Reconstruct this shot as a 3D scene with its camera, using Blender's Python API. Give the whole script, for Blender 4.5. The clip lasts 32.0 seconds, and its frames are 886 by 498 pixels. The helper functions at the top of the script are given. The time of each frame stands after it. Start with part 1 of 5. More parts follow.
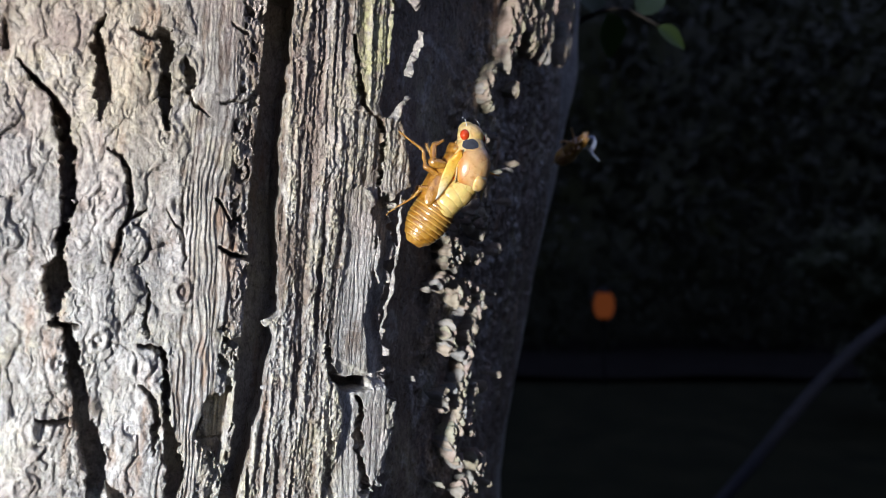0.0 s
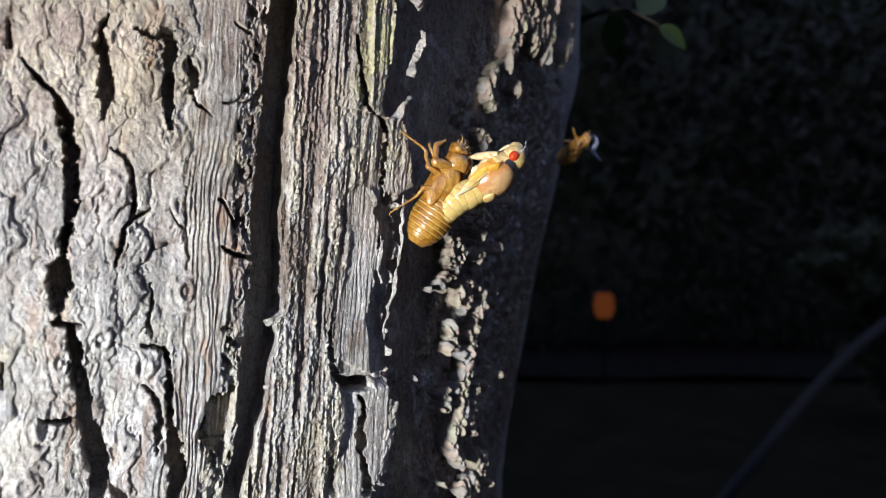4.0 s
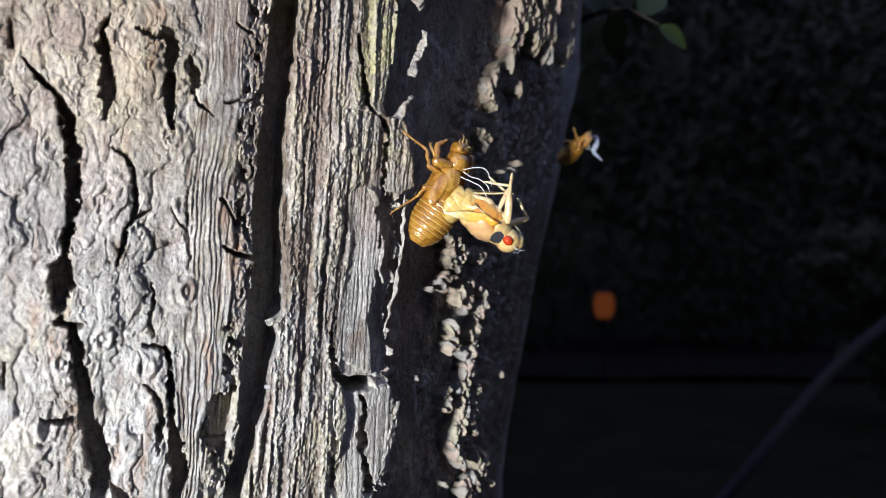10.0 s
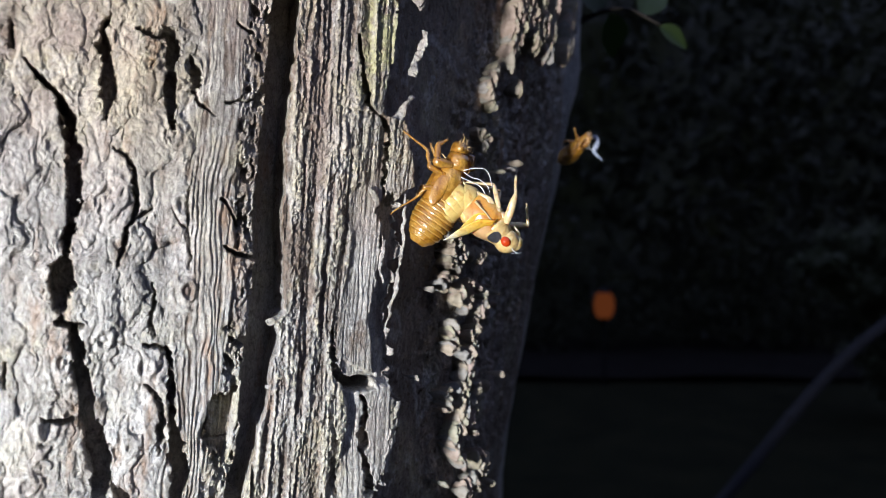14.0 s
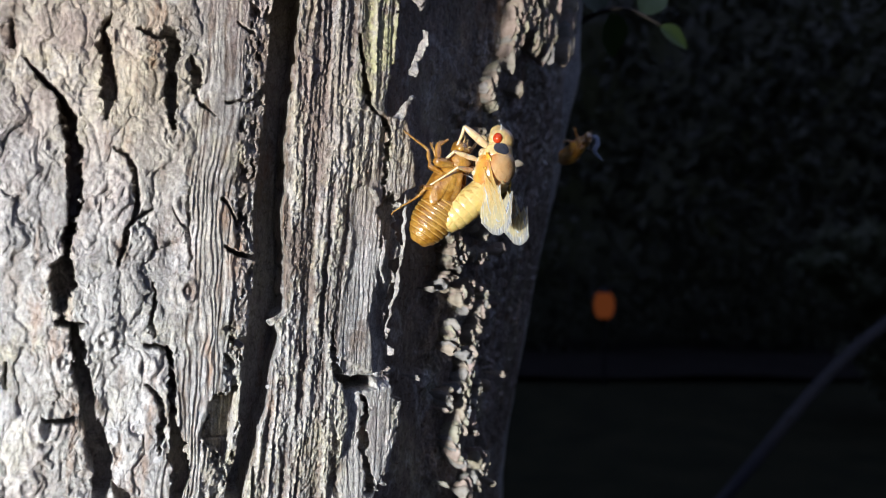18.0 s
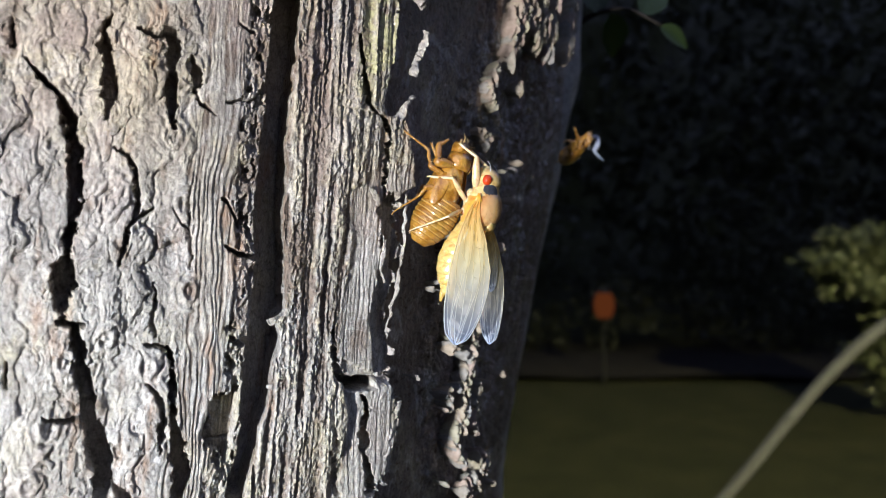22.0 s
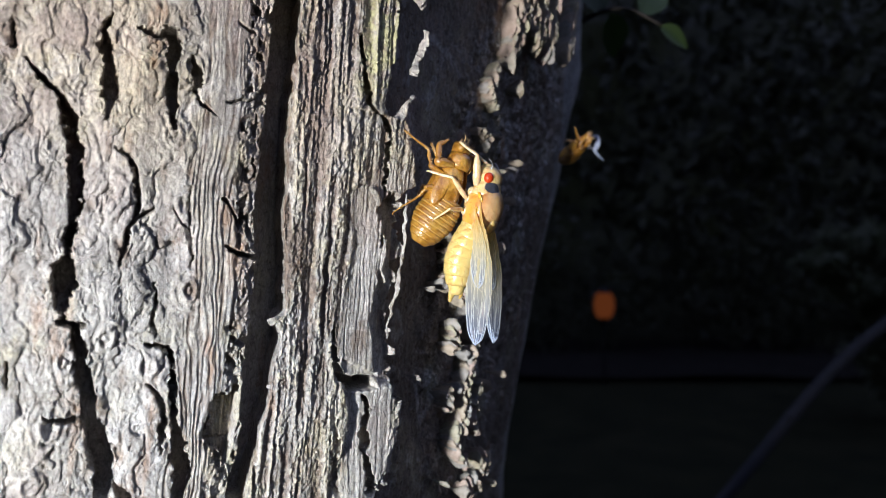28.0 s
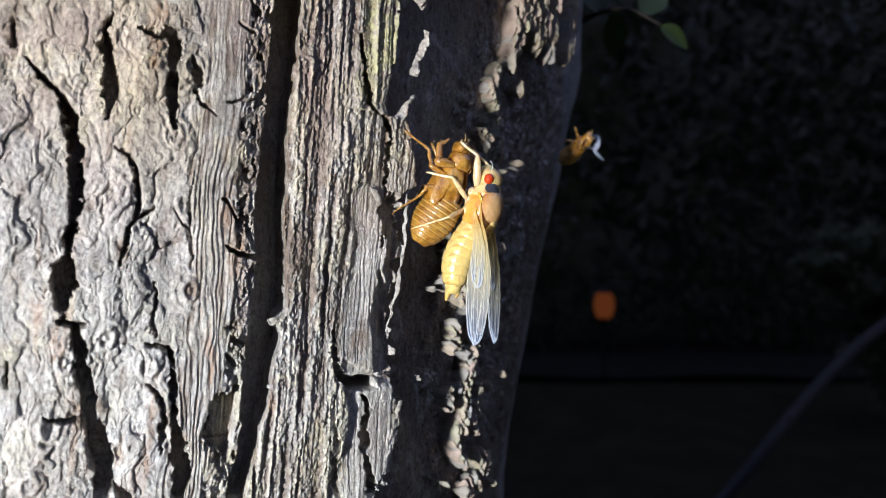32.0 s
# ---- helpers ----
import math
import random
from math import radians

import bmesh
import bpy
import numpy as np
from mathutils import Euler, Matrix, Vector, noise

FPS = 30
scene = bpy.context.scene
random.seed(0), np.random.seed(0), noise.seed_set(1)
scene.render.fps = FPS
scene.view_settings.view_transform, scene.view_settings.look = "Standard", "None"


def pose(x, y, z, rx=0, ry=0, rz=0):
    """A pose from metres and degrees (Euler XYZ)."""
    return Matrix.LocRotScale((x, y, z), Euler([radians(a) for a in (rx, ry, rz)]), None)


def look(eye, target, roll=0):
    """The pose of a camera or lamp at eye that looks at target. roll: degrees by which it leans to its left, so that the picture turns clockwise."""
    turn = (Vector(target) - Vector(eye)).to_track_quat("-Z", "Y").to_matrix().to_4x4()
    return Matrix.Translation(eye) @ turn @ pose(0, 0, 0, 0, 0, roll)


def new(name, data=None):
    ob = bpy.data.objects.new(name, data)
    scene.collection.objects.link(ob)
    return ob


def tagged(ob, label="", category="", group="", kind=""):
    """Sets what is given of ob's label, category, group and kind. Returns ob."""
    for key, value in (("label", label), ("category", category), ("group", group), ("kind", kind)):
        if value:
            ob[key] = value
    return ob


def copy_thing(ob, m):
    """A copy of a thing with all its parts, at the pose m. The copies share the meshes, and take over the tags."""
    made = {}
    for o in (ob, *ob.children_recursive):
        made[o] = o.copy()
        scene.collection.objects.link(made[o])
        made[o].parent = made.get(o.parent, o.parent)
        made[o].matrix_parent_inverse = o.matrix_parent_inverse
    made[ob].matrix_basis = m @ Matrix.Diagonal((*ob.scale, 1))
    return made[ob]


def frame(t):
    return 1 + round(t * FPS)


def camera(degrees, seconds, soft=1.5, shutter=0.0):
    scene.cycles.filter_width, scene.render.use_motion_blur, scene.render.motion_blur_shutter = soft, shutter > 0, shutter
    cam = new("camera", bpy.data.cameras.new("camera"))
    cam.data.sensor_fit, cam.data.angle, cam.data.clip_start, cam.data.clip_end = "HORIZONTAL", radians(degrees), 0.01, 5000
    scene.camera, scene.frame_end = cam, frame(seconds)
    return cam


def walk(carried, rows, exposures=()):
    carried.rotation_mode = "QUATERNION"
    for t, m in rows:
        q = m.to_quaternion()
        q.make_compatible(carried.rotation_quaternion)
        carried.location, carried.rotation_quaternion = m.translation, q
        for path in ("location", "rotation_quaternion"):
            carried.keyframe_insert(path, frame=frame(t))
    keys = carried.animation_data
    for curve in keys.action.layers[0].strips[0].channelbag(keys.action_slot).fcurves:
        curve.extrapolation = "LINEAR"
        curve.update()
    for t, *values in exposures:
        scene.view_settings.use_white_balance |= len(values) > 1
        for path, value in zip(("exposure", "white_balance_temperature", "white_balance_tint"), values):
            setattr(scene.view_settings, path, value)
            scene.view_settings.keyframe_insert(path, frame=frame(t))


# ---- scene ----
cam = camera(66, 32.0, soft=0.8)
cam.data.dof.use_dof = True
cam.data.dof.focus_distance = 0.120
cam.data.dof.aperture_fstop = 20.0
# the stand settles by about a millimetre while the clip runs
walk(cam, [(t, pose(-dx, 0, 1.2 - dz, 90, 0, 0)) for t, dx, dz in (
    (0, -0.00058, -0.00008), (1.5, -0.00034, -0.00006), (3.5, -0.00014, -0.00004), (6, 0.0, -0.00002), (9, 0.00010, 0.0),
    (13, 0.00020, 0.00002), (17, 0.00031, 0.00003), (23, 0.00042, 0.00006), (32, 0.00052, 0.00008))])

# ---- light: a torch beside the camera and the night; the floodlight by the lawn stands further down ----
world = bpy.data.worlds.new("night")
scene.world = world
world.use_nodes = True
world.node_tree.nodes["Background"].inputs[0].default_value = (0.34, 0.42, 0.74, 1)
world.node_tree.nodes["Background"].inputs[1].default_value = 0.76


def torch(name, at, aim, watts, size, blend, radius, color):
    lamp = bpy.data.lights.new(name, "SPOT")
    lamp.energy, lamp.spot_size, lamp.spot_blend, lamp.shadow_soft_size, lamp.color = watts, radians(size), blend, radius, color
    ob = new(name, lamp)
    ob.matrix_world = look(at, aim)
    return ob


torch("torch_spill", (-0.172, -0.170, 1.165), (0.022, 0.135, 1.211), 9.9, 78, 0.8, 0.011, (1.0, 0.972, 0.972))
torch("torch_core", (-0.172, -0.170, 1.165), (-0.050, 0.105, 1.146), 2.6, 32, 1.0, 0.011, (0.48, 0.74, 1.0))
scene.view_settings.exposure = 0.0

# ---- materials ----


class Nodes:
    """A small builder for node materials."""

    def __init__(self, name):
        self.mat = bpy.data.materials.new(name)
        self.mat.use_nodes = True
        self.tree = self.mat.node_tree
        self.tree.nodes.clear()
        self.out = self.tree.nodes.new("ShaderNodeOutputMaterial")
        self.co = self.add("ShaderNodeTexCoord").outputs["Object"]

    def add(self, kind, **sets):
        n = self.tree.nodes.new(kind)
        for k, v in sets.items():
            n.inputs[k.replace("_", " ")].default_value = v
        return n

    def link(self, a, b):
        self.tree.links.new(a, b)

    def stretch(self, scale):
        m = self.add("ShaderNodeMapping")
        m.inputs["Scale"].default_value = scale
        self.link(self.co, m.inputs["Vector"])
        return m.outputs[0]

    def noise(self, scale, stretch=(1, 1, 1), detail=5.0, rough=0.6, warp=0.0):
        n = self.add("ShaderNodeTexNoise", Scale=scale, Detail=detail, Roughness=rough, Distortion=warp)
        self.link(self.stretch(stretch), n.inputs["Vector"])
        return n.outputs["Fac"]

    def ramp(self, fac, stops):
        r = self.tree.nodes.new("ShaderNodeValToRGB")
        while len(r.color_ramp.elements) < len(stops):
            r.color_ramp.elements.new(0.5)
        for e, (p, c) in zip(r.color_ramp.elements, stops):
            e.position, e.color = p, (*c, 1) if len(c) == 3 else c
        self.link(fac, r.inputs[0])
        return r.outputs[0]

    def mix(self, fac, a, b, kind="MIX"):
        m = self.tree.nodes.new("ShaderNodeMix")
        m.data_type, m.blend_type = "RGBA", kind
        for sock, v in ((m.inputs[0], fac), (m.inputs[6], a), (m.inputs[7], b)):
            if isinstance(v, (int, float)):
                sock.default_value = v
            elif isinstance(v, tuple):
                sock.default_value = (*v, 1)
            else:
                self.link(v, sock)
        return m.outputs[2]

    def attribute(self, name):
        a = self.tree.nodes.new("ShaderNodeAttribute")
        a.attribute_name = name
        return a.outputs["Fac"]

    def bump(self, height, strength, distance):
        b = self.add("ShaderNodeBump", Strength=strength, Distance=distance)
        self.link(height, b.inputs["Height"])
        return b.outputs[0]

    def principled(self, color, rough=0.5, normal=None, **sets):
        p = self.add("ShaderNodeBsdfPrincipled", **sets)
        for name, v in (("Base Color", color), ("Roughness", rough)):
            if isinstance(v, tuple):
                p.inputs[name].default_value = (*v, 1)
            elif isinstance(v, (int, float)):
                p.inputs[name].default_value = v
            else:
                self.link(v, p.inputs[name])
        if normal is not None:
            self.link(normal, p.inputs["Normal"])
        return p.outputs[0]

    def blend(self, fac, a, b):
        m = self.add("ShaderNodeMixShader")
        if isinstance(fac, (int, float)):
            m.inputs[0].default_value = fac
        else:
            self.link(fac, m.inputs[0])
        self.link(a, m.inputs[1])
        self.link(b, m.inputs[2])
        return m.outputs[0]

    def done(self, shader):
        self.link(shader, self.out.inputs[0])
        return self.mat


def bark_material():
    n = Nodes("weathered_bark")
    big = n.noise(38, (1, 1, 0.6), 4, 0.6)
    mid = n.noise(150, (1, 1, 0.55), 7, 0.66, 0.8)
    fibre = n.noise(900, (1, 1, 0.07), 5, 0.65, 0.5)
    fine = n.noise(2600, (1, 1, 0.55), 4, 0.7)
    grain = n.noise(1500, (1, 1, 0.55), 6, 0.82, 0.6)
    speck = n.noise(1300, (1, 1, 0.8), 3, 0.6)
    grey = n.ramp(mid, [(0.27, (0.20, 0.195, 0.19)), (0.41, (0.32, 0.315, 0.31)), (0.55, (0.43, 0.425, 0.42)), (0.70, (0.58, 0.575, 0.56))])
    tan = n.ramp(mid, [(0.27, (0.19, 0.14, 0.09)), (0.48, (0.38, 0.32, 0.22)), (0.70, (0.56, 0.50, 0.36))])
    warm = n.mix(1.0, n.ramp(big, [(0.36, (0.12, 0.12, 0.12)), (0.62, (0.8, 0.8, 0.8))]), n.ramp(n.attribute("warm"), [(0.0, (0.35, 0.35, 0.35)), (0.8, (1, 1, 1))]), "MULTIPLY")
    c = n.mix(warm, grey, tan)
    # brown inner bark; on the trunk's far side this tone is painted shade
    c = n.mix(n.ramp(n.attribute("inner_shade"), [(0.55, (0, 0, 0)), (0.95, (0.85, 0.85, 0.85))]), c, (0.15, 0.105, 0.075))
    # cream tops of the strands, brightened further to paint in their glints
    cream_glint = n.mix(1.0, n.ramp(n.attribute("crest"), [(0.30, (0, 0, 0)), (0.85, (0.8, 0.8, 0.8))]), n.ramp(n.noise(420, (1, 1, 0.5), 6, 0.75), [(0.42, (0.0, 0.0, 0.0)), (0.56, (1, 1, 1))]), "MULTIPLY")
    c = n.mix(cream_glint, c, (0.66, 0.605, 0.46))
    blush = n.noise(60, (1, 1, 0.5), 6, 0.7)
    c = n.mix(n.ramp(blush, [(0.50, (0, 0, 0)), (0.64, (0.45, 0.45, 0.45))]), c, (0.46, 0.37, 0.35))
    lich = n.noise(85, (1, 1, 0.6), 7, 0.75)
    c = n.mix(n.ramp(lich, [(0.52, (0, 0, 0)), (0.64, (0.5, 0.5, 0.5))]), c, (0.50, 0.46, 0.30))
    crust = n.noise(120, (1, 1, 0.8), 8, 0.78, 0.6)
    c = n.mix(n.ramp(crust, [(0.53, (0, 0, 0)), (0.60, (0.5, 0.5, 0.5))]), c, (0.62, 0.61, 0.60))
    c = n.mix(0.30, c, n.ramp(fibre, [(0.32, (0.42, 0.40, 0.38)), (0.6, (1, 1, 1))]), "MULTIPLY")
    c = n.mix(0.70, c, n.ramp(grain, [(0.38, (0.30, 0.27, 0.24)), (0.49, (1.0, 0.99, 0.98)), (0.60, (1.5, 1.47, 1.38))]), "MULTIPLY")
    c = n.mix(0.40, c, n.ramp(fine, [(0.32, (0.42, 0.40, 0.38)), (0.6, (1, 1, 1))]), "MULTIPLY")
    c = n.mix(n.ramp(speck, [(0.66, (0, 0, 0)), (0.72, (0.6, 0.6, 0.6))]), c, (0.09, 0.075, 0.06))
    moss = n.mix(1.0, n.ramp(n.noise(240, detail=6, rough=0.75), [(0.40, (0, 0, 0)), (0.54, (0.85, 0.85, 0.85))]), n.ramp(n.attribute("moss"), [(0.1, (0, 0, 0)), (0.8, (1, 1, 1))]), "MULTIPLY")
    c = n.mix(moss, c, (0.50, 0.49, 0.25))
    rust = n.ramp(n.noise(150, (1, 1, 0.22), 6, 0.7), [(0.56, (0, 0, 0)), (0.68, (0.75, 0.75, 0.75))])
    c = n.mix(rust, c, (0.29, 0.165, 0.09))
    h = n.mix(0.55, n.mix(0.6, fibre, fine), grain)
    gloss = n.ramp(n.noise(900, detail=4), [(0.42, (0.50, 0.50, 0.50)), (0.60, (0.27, 0.27, 0.27))])
    return n.done(n.principled(c, gloss, n.bump(h, 0.66, 0.0010), Specular_IOR_Level=0.75))


BARK = bark_material()


def knob_material():
    """Pale corky inner bark, cream to pink to grey from lump to lump."""
    n = Nodes("corky_bark")
    info = n.add("ShaderNodeObjectInfo")
    c = n.ramp(info.outputs["Random"], [(0.0, (0.28, 0.265, 0.245)), (0.3, (0.38, 0.325, 0.24)), (0.55, (0.36, 0.275, 0.235)), (0.8, (0.36, 0.335, 0.235)), (1.0, (0.25, 0.245, 0.24))])
    c = n.mix(0.7, c, n.ramp(n.noise(1.6, detail=6, rough=0.7), [(0.34, (0.40, 0.35, 0.30)), (0.56, (1, 1, 1))]), "MULTIPLY")
    c = n.mix(n.ramp(n.noise(3.2, detail=3), [(0.62, (0, 0, 0)), (0.72, (0.6, 0.6, 0.6))]), c, (0.24, 0.18, 0.13))
    h = n.mix(0.5, n.noise(2.4, detail=5, rough=0.7), n.noise(7, detail=3))
    return n.done(n.principled(c, 0.6, n.bump(h, 0.6, 0.0004), Specular_IOR_Level=0.5))


KNOB = knob_material()

# ---- the tree: furrowed trunk, 0.4 m thick ----
R = 0.2
TREE_POSE = pose(-0.15029, 0.27113, 1.2, 0, 3.5, 0)
FACE = math.atan2(-0.27113, 0.15029)


def hashed(ix, iy, seed):
    v = (ix * 374761393 + iy * 668265263 + seed * 974634777) & 0x7FFFFFFF
    v = ((v ^ (v >> 13)) * 1274126177) & 0x7FFFFFFF
    return ((v ^ (v >> 16)) & 0xFFFF) / 65535.0


def vnoise(x, y, seed):
    """Smooth value noise in -1..1."""
    ix, iy = np.floor(x).astype(np.int64), np.floor(y).astype(np.int64)
    fx, fy = x - ix, y - iy
    fx, fy = fx * fx * fx * (fx * (fx * 6 - 15) + 10), fy * fy * fy * (fy * (fy * 6 - 15) + 10)
    a = hashed(ix, iy, seed) * (1 - fx) + hashed(ix + 1, iy, seed) * fx
    b = hashed(ix, iy + 1, seed) * (1 - fx) + hashed(ix + 1, iy + 1, seed) * fx
    return (a * (1 - fy) + b * fy) * 2 - 1


def fbm(x, y, seed, octaves=4, gain=0.5):
    total, amp, norm = 0, 1.0, 0.0
    for k in range(octaves):
        total = total + amp * vnoise(x * 2 ** k + 17.3 * k, y * 2 ** k - 9.1 * k, seed + k)
        norm += amp
        amp *= gain
    return total / norm


def step(a, b, x):
    t = np.clip((x - a) / (b - a), 0, 1)
    return t * t * (3 - 2 * t)


def flakes(x, y, seed):
    """Angular flakes: each cell has a height and a lean of its own; also how near its rim is."""
    ix, iy = np.floor(x).astype(np.int64), np.floor(y).astype(np.int64)
    best, second = np.full(x.shape, 9.0), np.full(x.shape, 9.0)
    height = np.zeros(x.shape)
    for dx in (-1, 0, 1):
        for dy in (-1, 0, 1):
            cx, cy = ix + dx, iy + dy
            px, py = cx + 0.1 + 0.8 * hashed(cx, cy, seed), cy + 0.1 + 0.8 * hashed(cx, cy, seed + 1)
            ax, ay = x - px, y - py
            d = np.abs(ax) * 0.6 + np.sqrt(ax * ax + ay * ay) * 0.6
            lean = (hashed(cx, cy, seed + 2) - 0.5) * ax * 1.6 + (hashed(cx, cy, seed + 3) - 0.5) * ay * 1.4
            val = hashed(cx, cy, seed + 4) - 0.5 + lean
            near = d < best
            second = np.where(near, best, np.minimum(second, d))
            height = np.where(near, val, height)
            best = np.where(near, d, best)
    return height, second - best


# furrows that run up the trunk: rows of (mm round the trunk, mm up it, half width), and depth in mm
LONG_FURROW = [
    ([(-6.9, 31.9, 0.13), (-4.1, 29.2, 0.54), (-2.0, 26.9, 0.82), (-0.8, 24.7, 0.83), (-0.1, 21.2, 0.87), (0.2, 15.6, 0.94), (0.3, 10.8, 0.70), (-0.3, 6.0, 0.83), (-0.4, 1.2, 1.46), (-0.6, -2.6, 0.76), (-0.4, -4.1, 0.49), (1.4, -5.3, 0.78), (2.0, -8.4, 0.99), (2.9, -13.3, 1.15), (3.5, -15.6, 0.87), (4.1, -18.6, 1.09), (5.0, -22.4, 1.54), (6.1, -26.6, 1.34), (5.9, -30.7, 0.74)], 6.0),
    ([(6.9, -27.7, 0.11), (8.1, -29.2, 0.61), (9.4, -31.4, 0.85)], 3.0),
]
UPPER_FURROWS = [
    ([(3.5, 40.3, 0.14), (2.9, 37.0, 0.57), (3.5, 33.0, 0.90), (3.9, 29.8, 0.98), (3.9, 26.6, 0.72), (3.5, 24.6, 0.11)], 4.5),
    ([(11.6, 39.8, 0.79), (12.2, 37.3, 1.27), (12.1, 33.4, 0.63), (12.2, 30.5, 0.64), (12.3, 27.1, 0.76), (12.7, 24.4, 0.12)], 4.5),
    ([(14.7, 36.1, 0.25), (15.8, 33.7, 0.66), (15.7, 30.6, 0.58), (16.9, 28.7, 0.34), (19.0, 27.6, 0.13)], 2.2),
    ([(6.8, 20.4, 0.11), (7.6, 18.0, 0.30), (8.3, 14.8, 0.34), (8.5, 12.3, 0.34), (7.6, 9.7, 0.34), (7.0, 6.4, 0.41), (6.5, 3.7, 0.11)], 2.6),
    ([(11.4, 1.5, 0.12), (11.9, -1.8, 0.32), (11.3, -4.6, 0.39), (11.9, -6.9, 0.12)], 1.6),
]
LOWER_FURROWS = [
    ([(14.0, -8.0, 0.16), (14.8, -11.3, 0.45), (15.1, -15.6, 0.62), (15.6, -20.0, 0.74), (16.2, -24.4, 1.04), (17.0, -28.8, 1.18), (16.4, -32.2, 0.83)], 4.5),
    ([(11.0, -13.7, 0.24), (13.0, -15.9, 0.36), (13.8, -18.6, 0.36), (13.6, -23.2, 0.52), (13.6, -24.6, 0.12)], 2.2),
    ([(-8.7, 36.9, 0.10), (-8.4, 35.4, 0.39), (-8.3, 33.5, 0.32), (-8.3, 32.8, 0.10)], 1.8),
    ([(-6.7, -9.8, 0.16), (-6.7, -12.1, 0.26), (-6.3, -13.7, 0.10)], 1.8),
    ([(15.6, 16.4, 0.12), (15.7, 12.0, 0.21), (16.5, 6.9, 0.25), (16.5, 3.4, 0.13)], 1.0),
]
RIDGE_FURROWS = [
    ([(43.5, 46.4, 0.18), (44.1, 41.5, 0.42), (45.0, 37.7, 0.42), (45.6, 34.3, 0.43), (47.4, 33.1, 0.44), (50.1, 32.3, 0.46), (51.4, 29.6, 0.33), (51.2, 25.3, 0.33), (51.0, 21.1, 0.33), (51.2, 15.9, 0.27), (51.4, 12.8, 0.20), (51.5, 8.6, 0.20)], 2.6),
    ([(42.1, -6.3, 0.17), (42.7, -9.4, 0.47), (42.8, -12.4, 0.59), (44.1, -14.8, 0.54)], 1.5),
    ([(42.7, -17.9, 0.18), (42.7, -22.9, 0.29), (44.1, -28.1, 0.54), (44.1, -34.2, 0.54), (45.8, -37.5, 0.31)], 0.6),
    ([(49.3, -18.5, 0.19), (50.5, -20.8, 0.39), (49.9, -25.9, 0.65), (51.0, -32.3, 0.53), (52.1, -37.8, 0.94)], 3.0),
]
FURROWS = LONG_FURROW + UPPER_FURROWS + LOWER_FURROWS + RIDGE_FURROWS
MAIN = [(29.6, 51.4, 2.26), (29.6, 48.6, 2.21), (29.3, 43.8, 1.96), (29.3, 39.2, 1.91), (29.1, 34.5, 1.95), (28.9, 29.8, 1.70), (28.6, 25.1, 1.84), (28.7, 20.5, 2.18), (28.7, 15.8, 2.18), (28.8, 11.2, 2.18), (29.2, 6.6, 2.29), (29.5, 1.9, 2.20), (29.7, -2.7, 2.31), (28.9, -4.7, 1.75), (29.3, -7.4, 2.54), (28.4, -12.0, 2.32), (28.2, -16.6, 2.31), (27.8, -21.2, 1.34), (27.2, -25.7, 1.24), (26.3, -30.2, 1.41), (25.5, -34.6, 1.02)]
EDGE = [(52.0, 58.1), (51.5, 52.7), (51.3, 48.5), (51.4, 43.2), (49.9, 38.7), (50.1, 33.0), (55.5, 32.9), (56.9, 28.3), (58.4, 20.9), (55.3, 18.9), (54.8, 15.1), (56.4, 8.8), (55.4, 2.3), (54.1, -4.1), (55.3, -8.4), (56.3, -18.2), (58.0, -21.1), (57.5, -25.9), (56.1, -30.0), (54.3, -35.1), (52.3, -40.0)]
FAR = [(89.6, 70.7), (88.3, 60.0), (82.7, 48.4), (78.7, 32.8), (77.3, 21.7), (74.8, 11.9), (74.4, 0.0), (73.4, -9.4), (73.7, -23.7), (75.4, -33.5), (79.0, -46.4)]
# cracks that run round the trunk
PLATE_CRACKS = [
    ([(7.0, 38.7, 0.16), (9.1, 38.3, 0.50), (11.8, 38.5, 0.50)], 2.6),
    ([(-2.1, -18.0, 0.16), (0.5, -18.6, 0.40), (2.9, -18.3, 0.41), (4.9, -17.8, 0.21)], 3.5),
    ([(-1.2, -4.5, 0.32), (0.8, -4.8, 0.48), (2.8, -5.0, 0.16)], 3.5),
    ([(21.4, 7.5, 0.22), (24.0, 6.2, 0.36), (27.0, 5.9, 0.37)], 3.0),
    ([(20.2, 30.0, 0.13), (23.0, 30.7, 0.18), (25.4, 31.4, 0.14)], 1.6),
    ([(21.3, 43.0, 0.18), (22.9, 42.3, 0.22), (24.6, 41.6, 0.27)], 1.6),
    ([(10.5, -7.8, 0.21), (12.5, -8.1, 0.34), (14.4, -8.7, 0.26)], 2.0),
]
RIDGE_CRACKS = [
    ([(43.4, -14.7, 0.40), (46.7, -16.4, 1.34), (50.2, -16.3, 1.45), (52.4, -16.8, 0.7)], 7.0),
    ([(23.1, -7.4, 0.36), (25.4, -8.0, 0.55), (27.2, -7.3, 0.46)], 3.5),
    ([(4.9, 20.8, 0.16), (6.3, 20.4, 0.29), (7.6, 19.0, 0.25)], 1.5),
    ([(8.4, 10.8, 0.25), (9.6, 11.6, 0.42), (10.8, 12.3, 0.21)], 1.6),
    ([(13.3, 13.0, 0.13), (14.9, 10.4, 0.21), (15.6, 10.1, 0.13)], 1.2),
    ([(20.4, 15.1, 0.13), (21.7, 14.1, 0.40), (23.8, 10.4, 0.45)], 2.2),
]
CROSS = PLATE_CRACKS + RIDGE_CRACKS


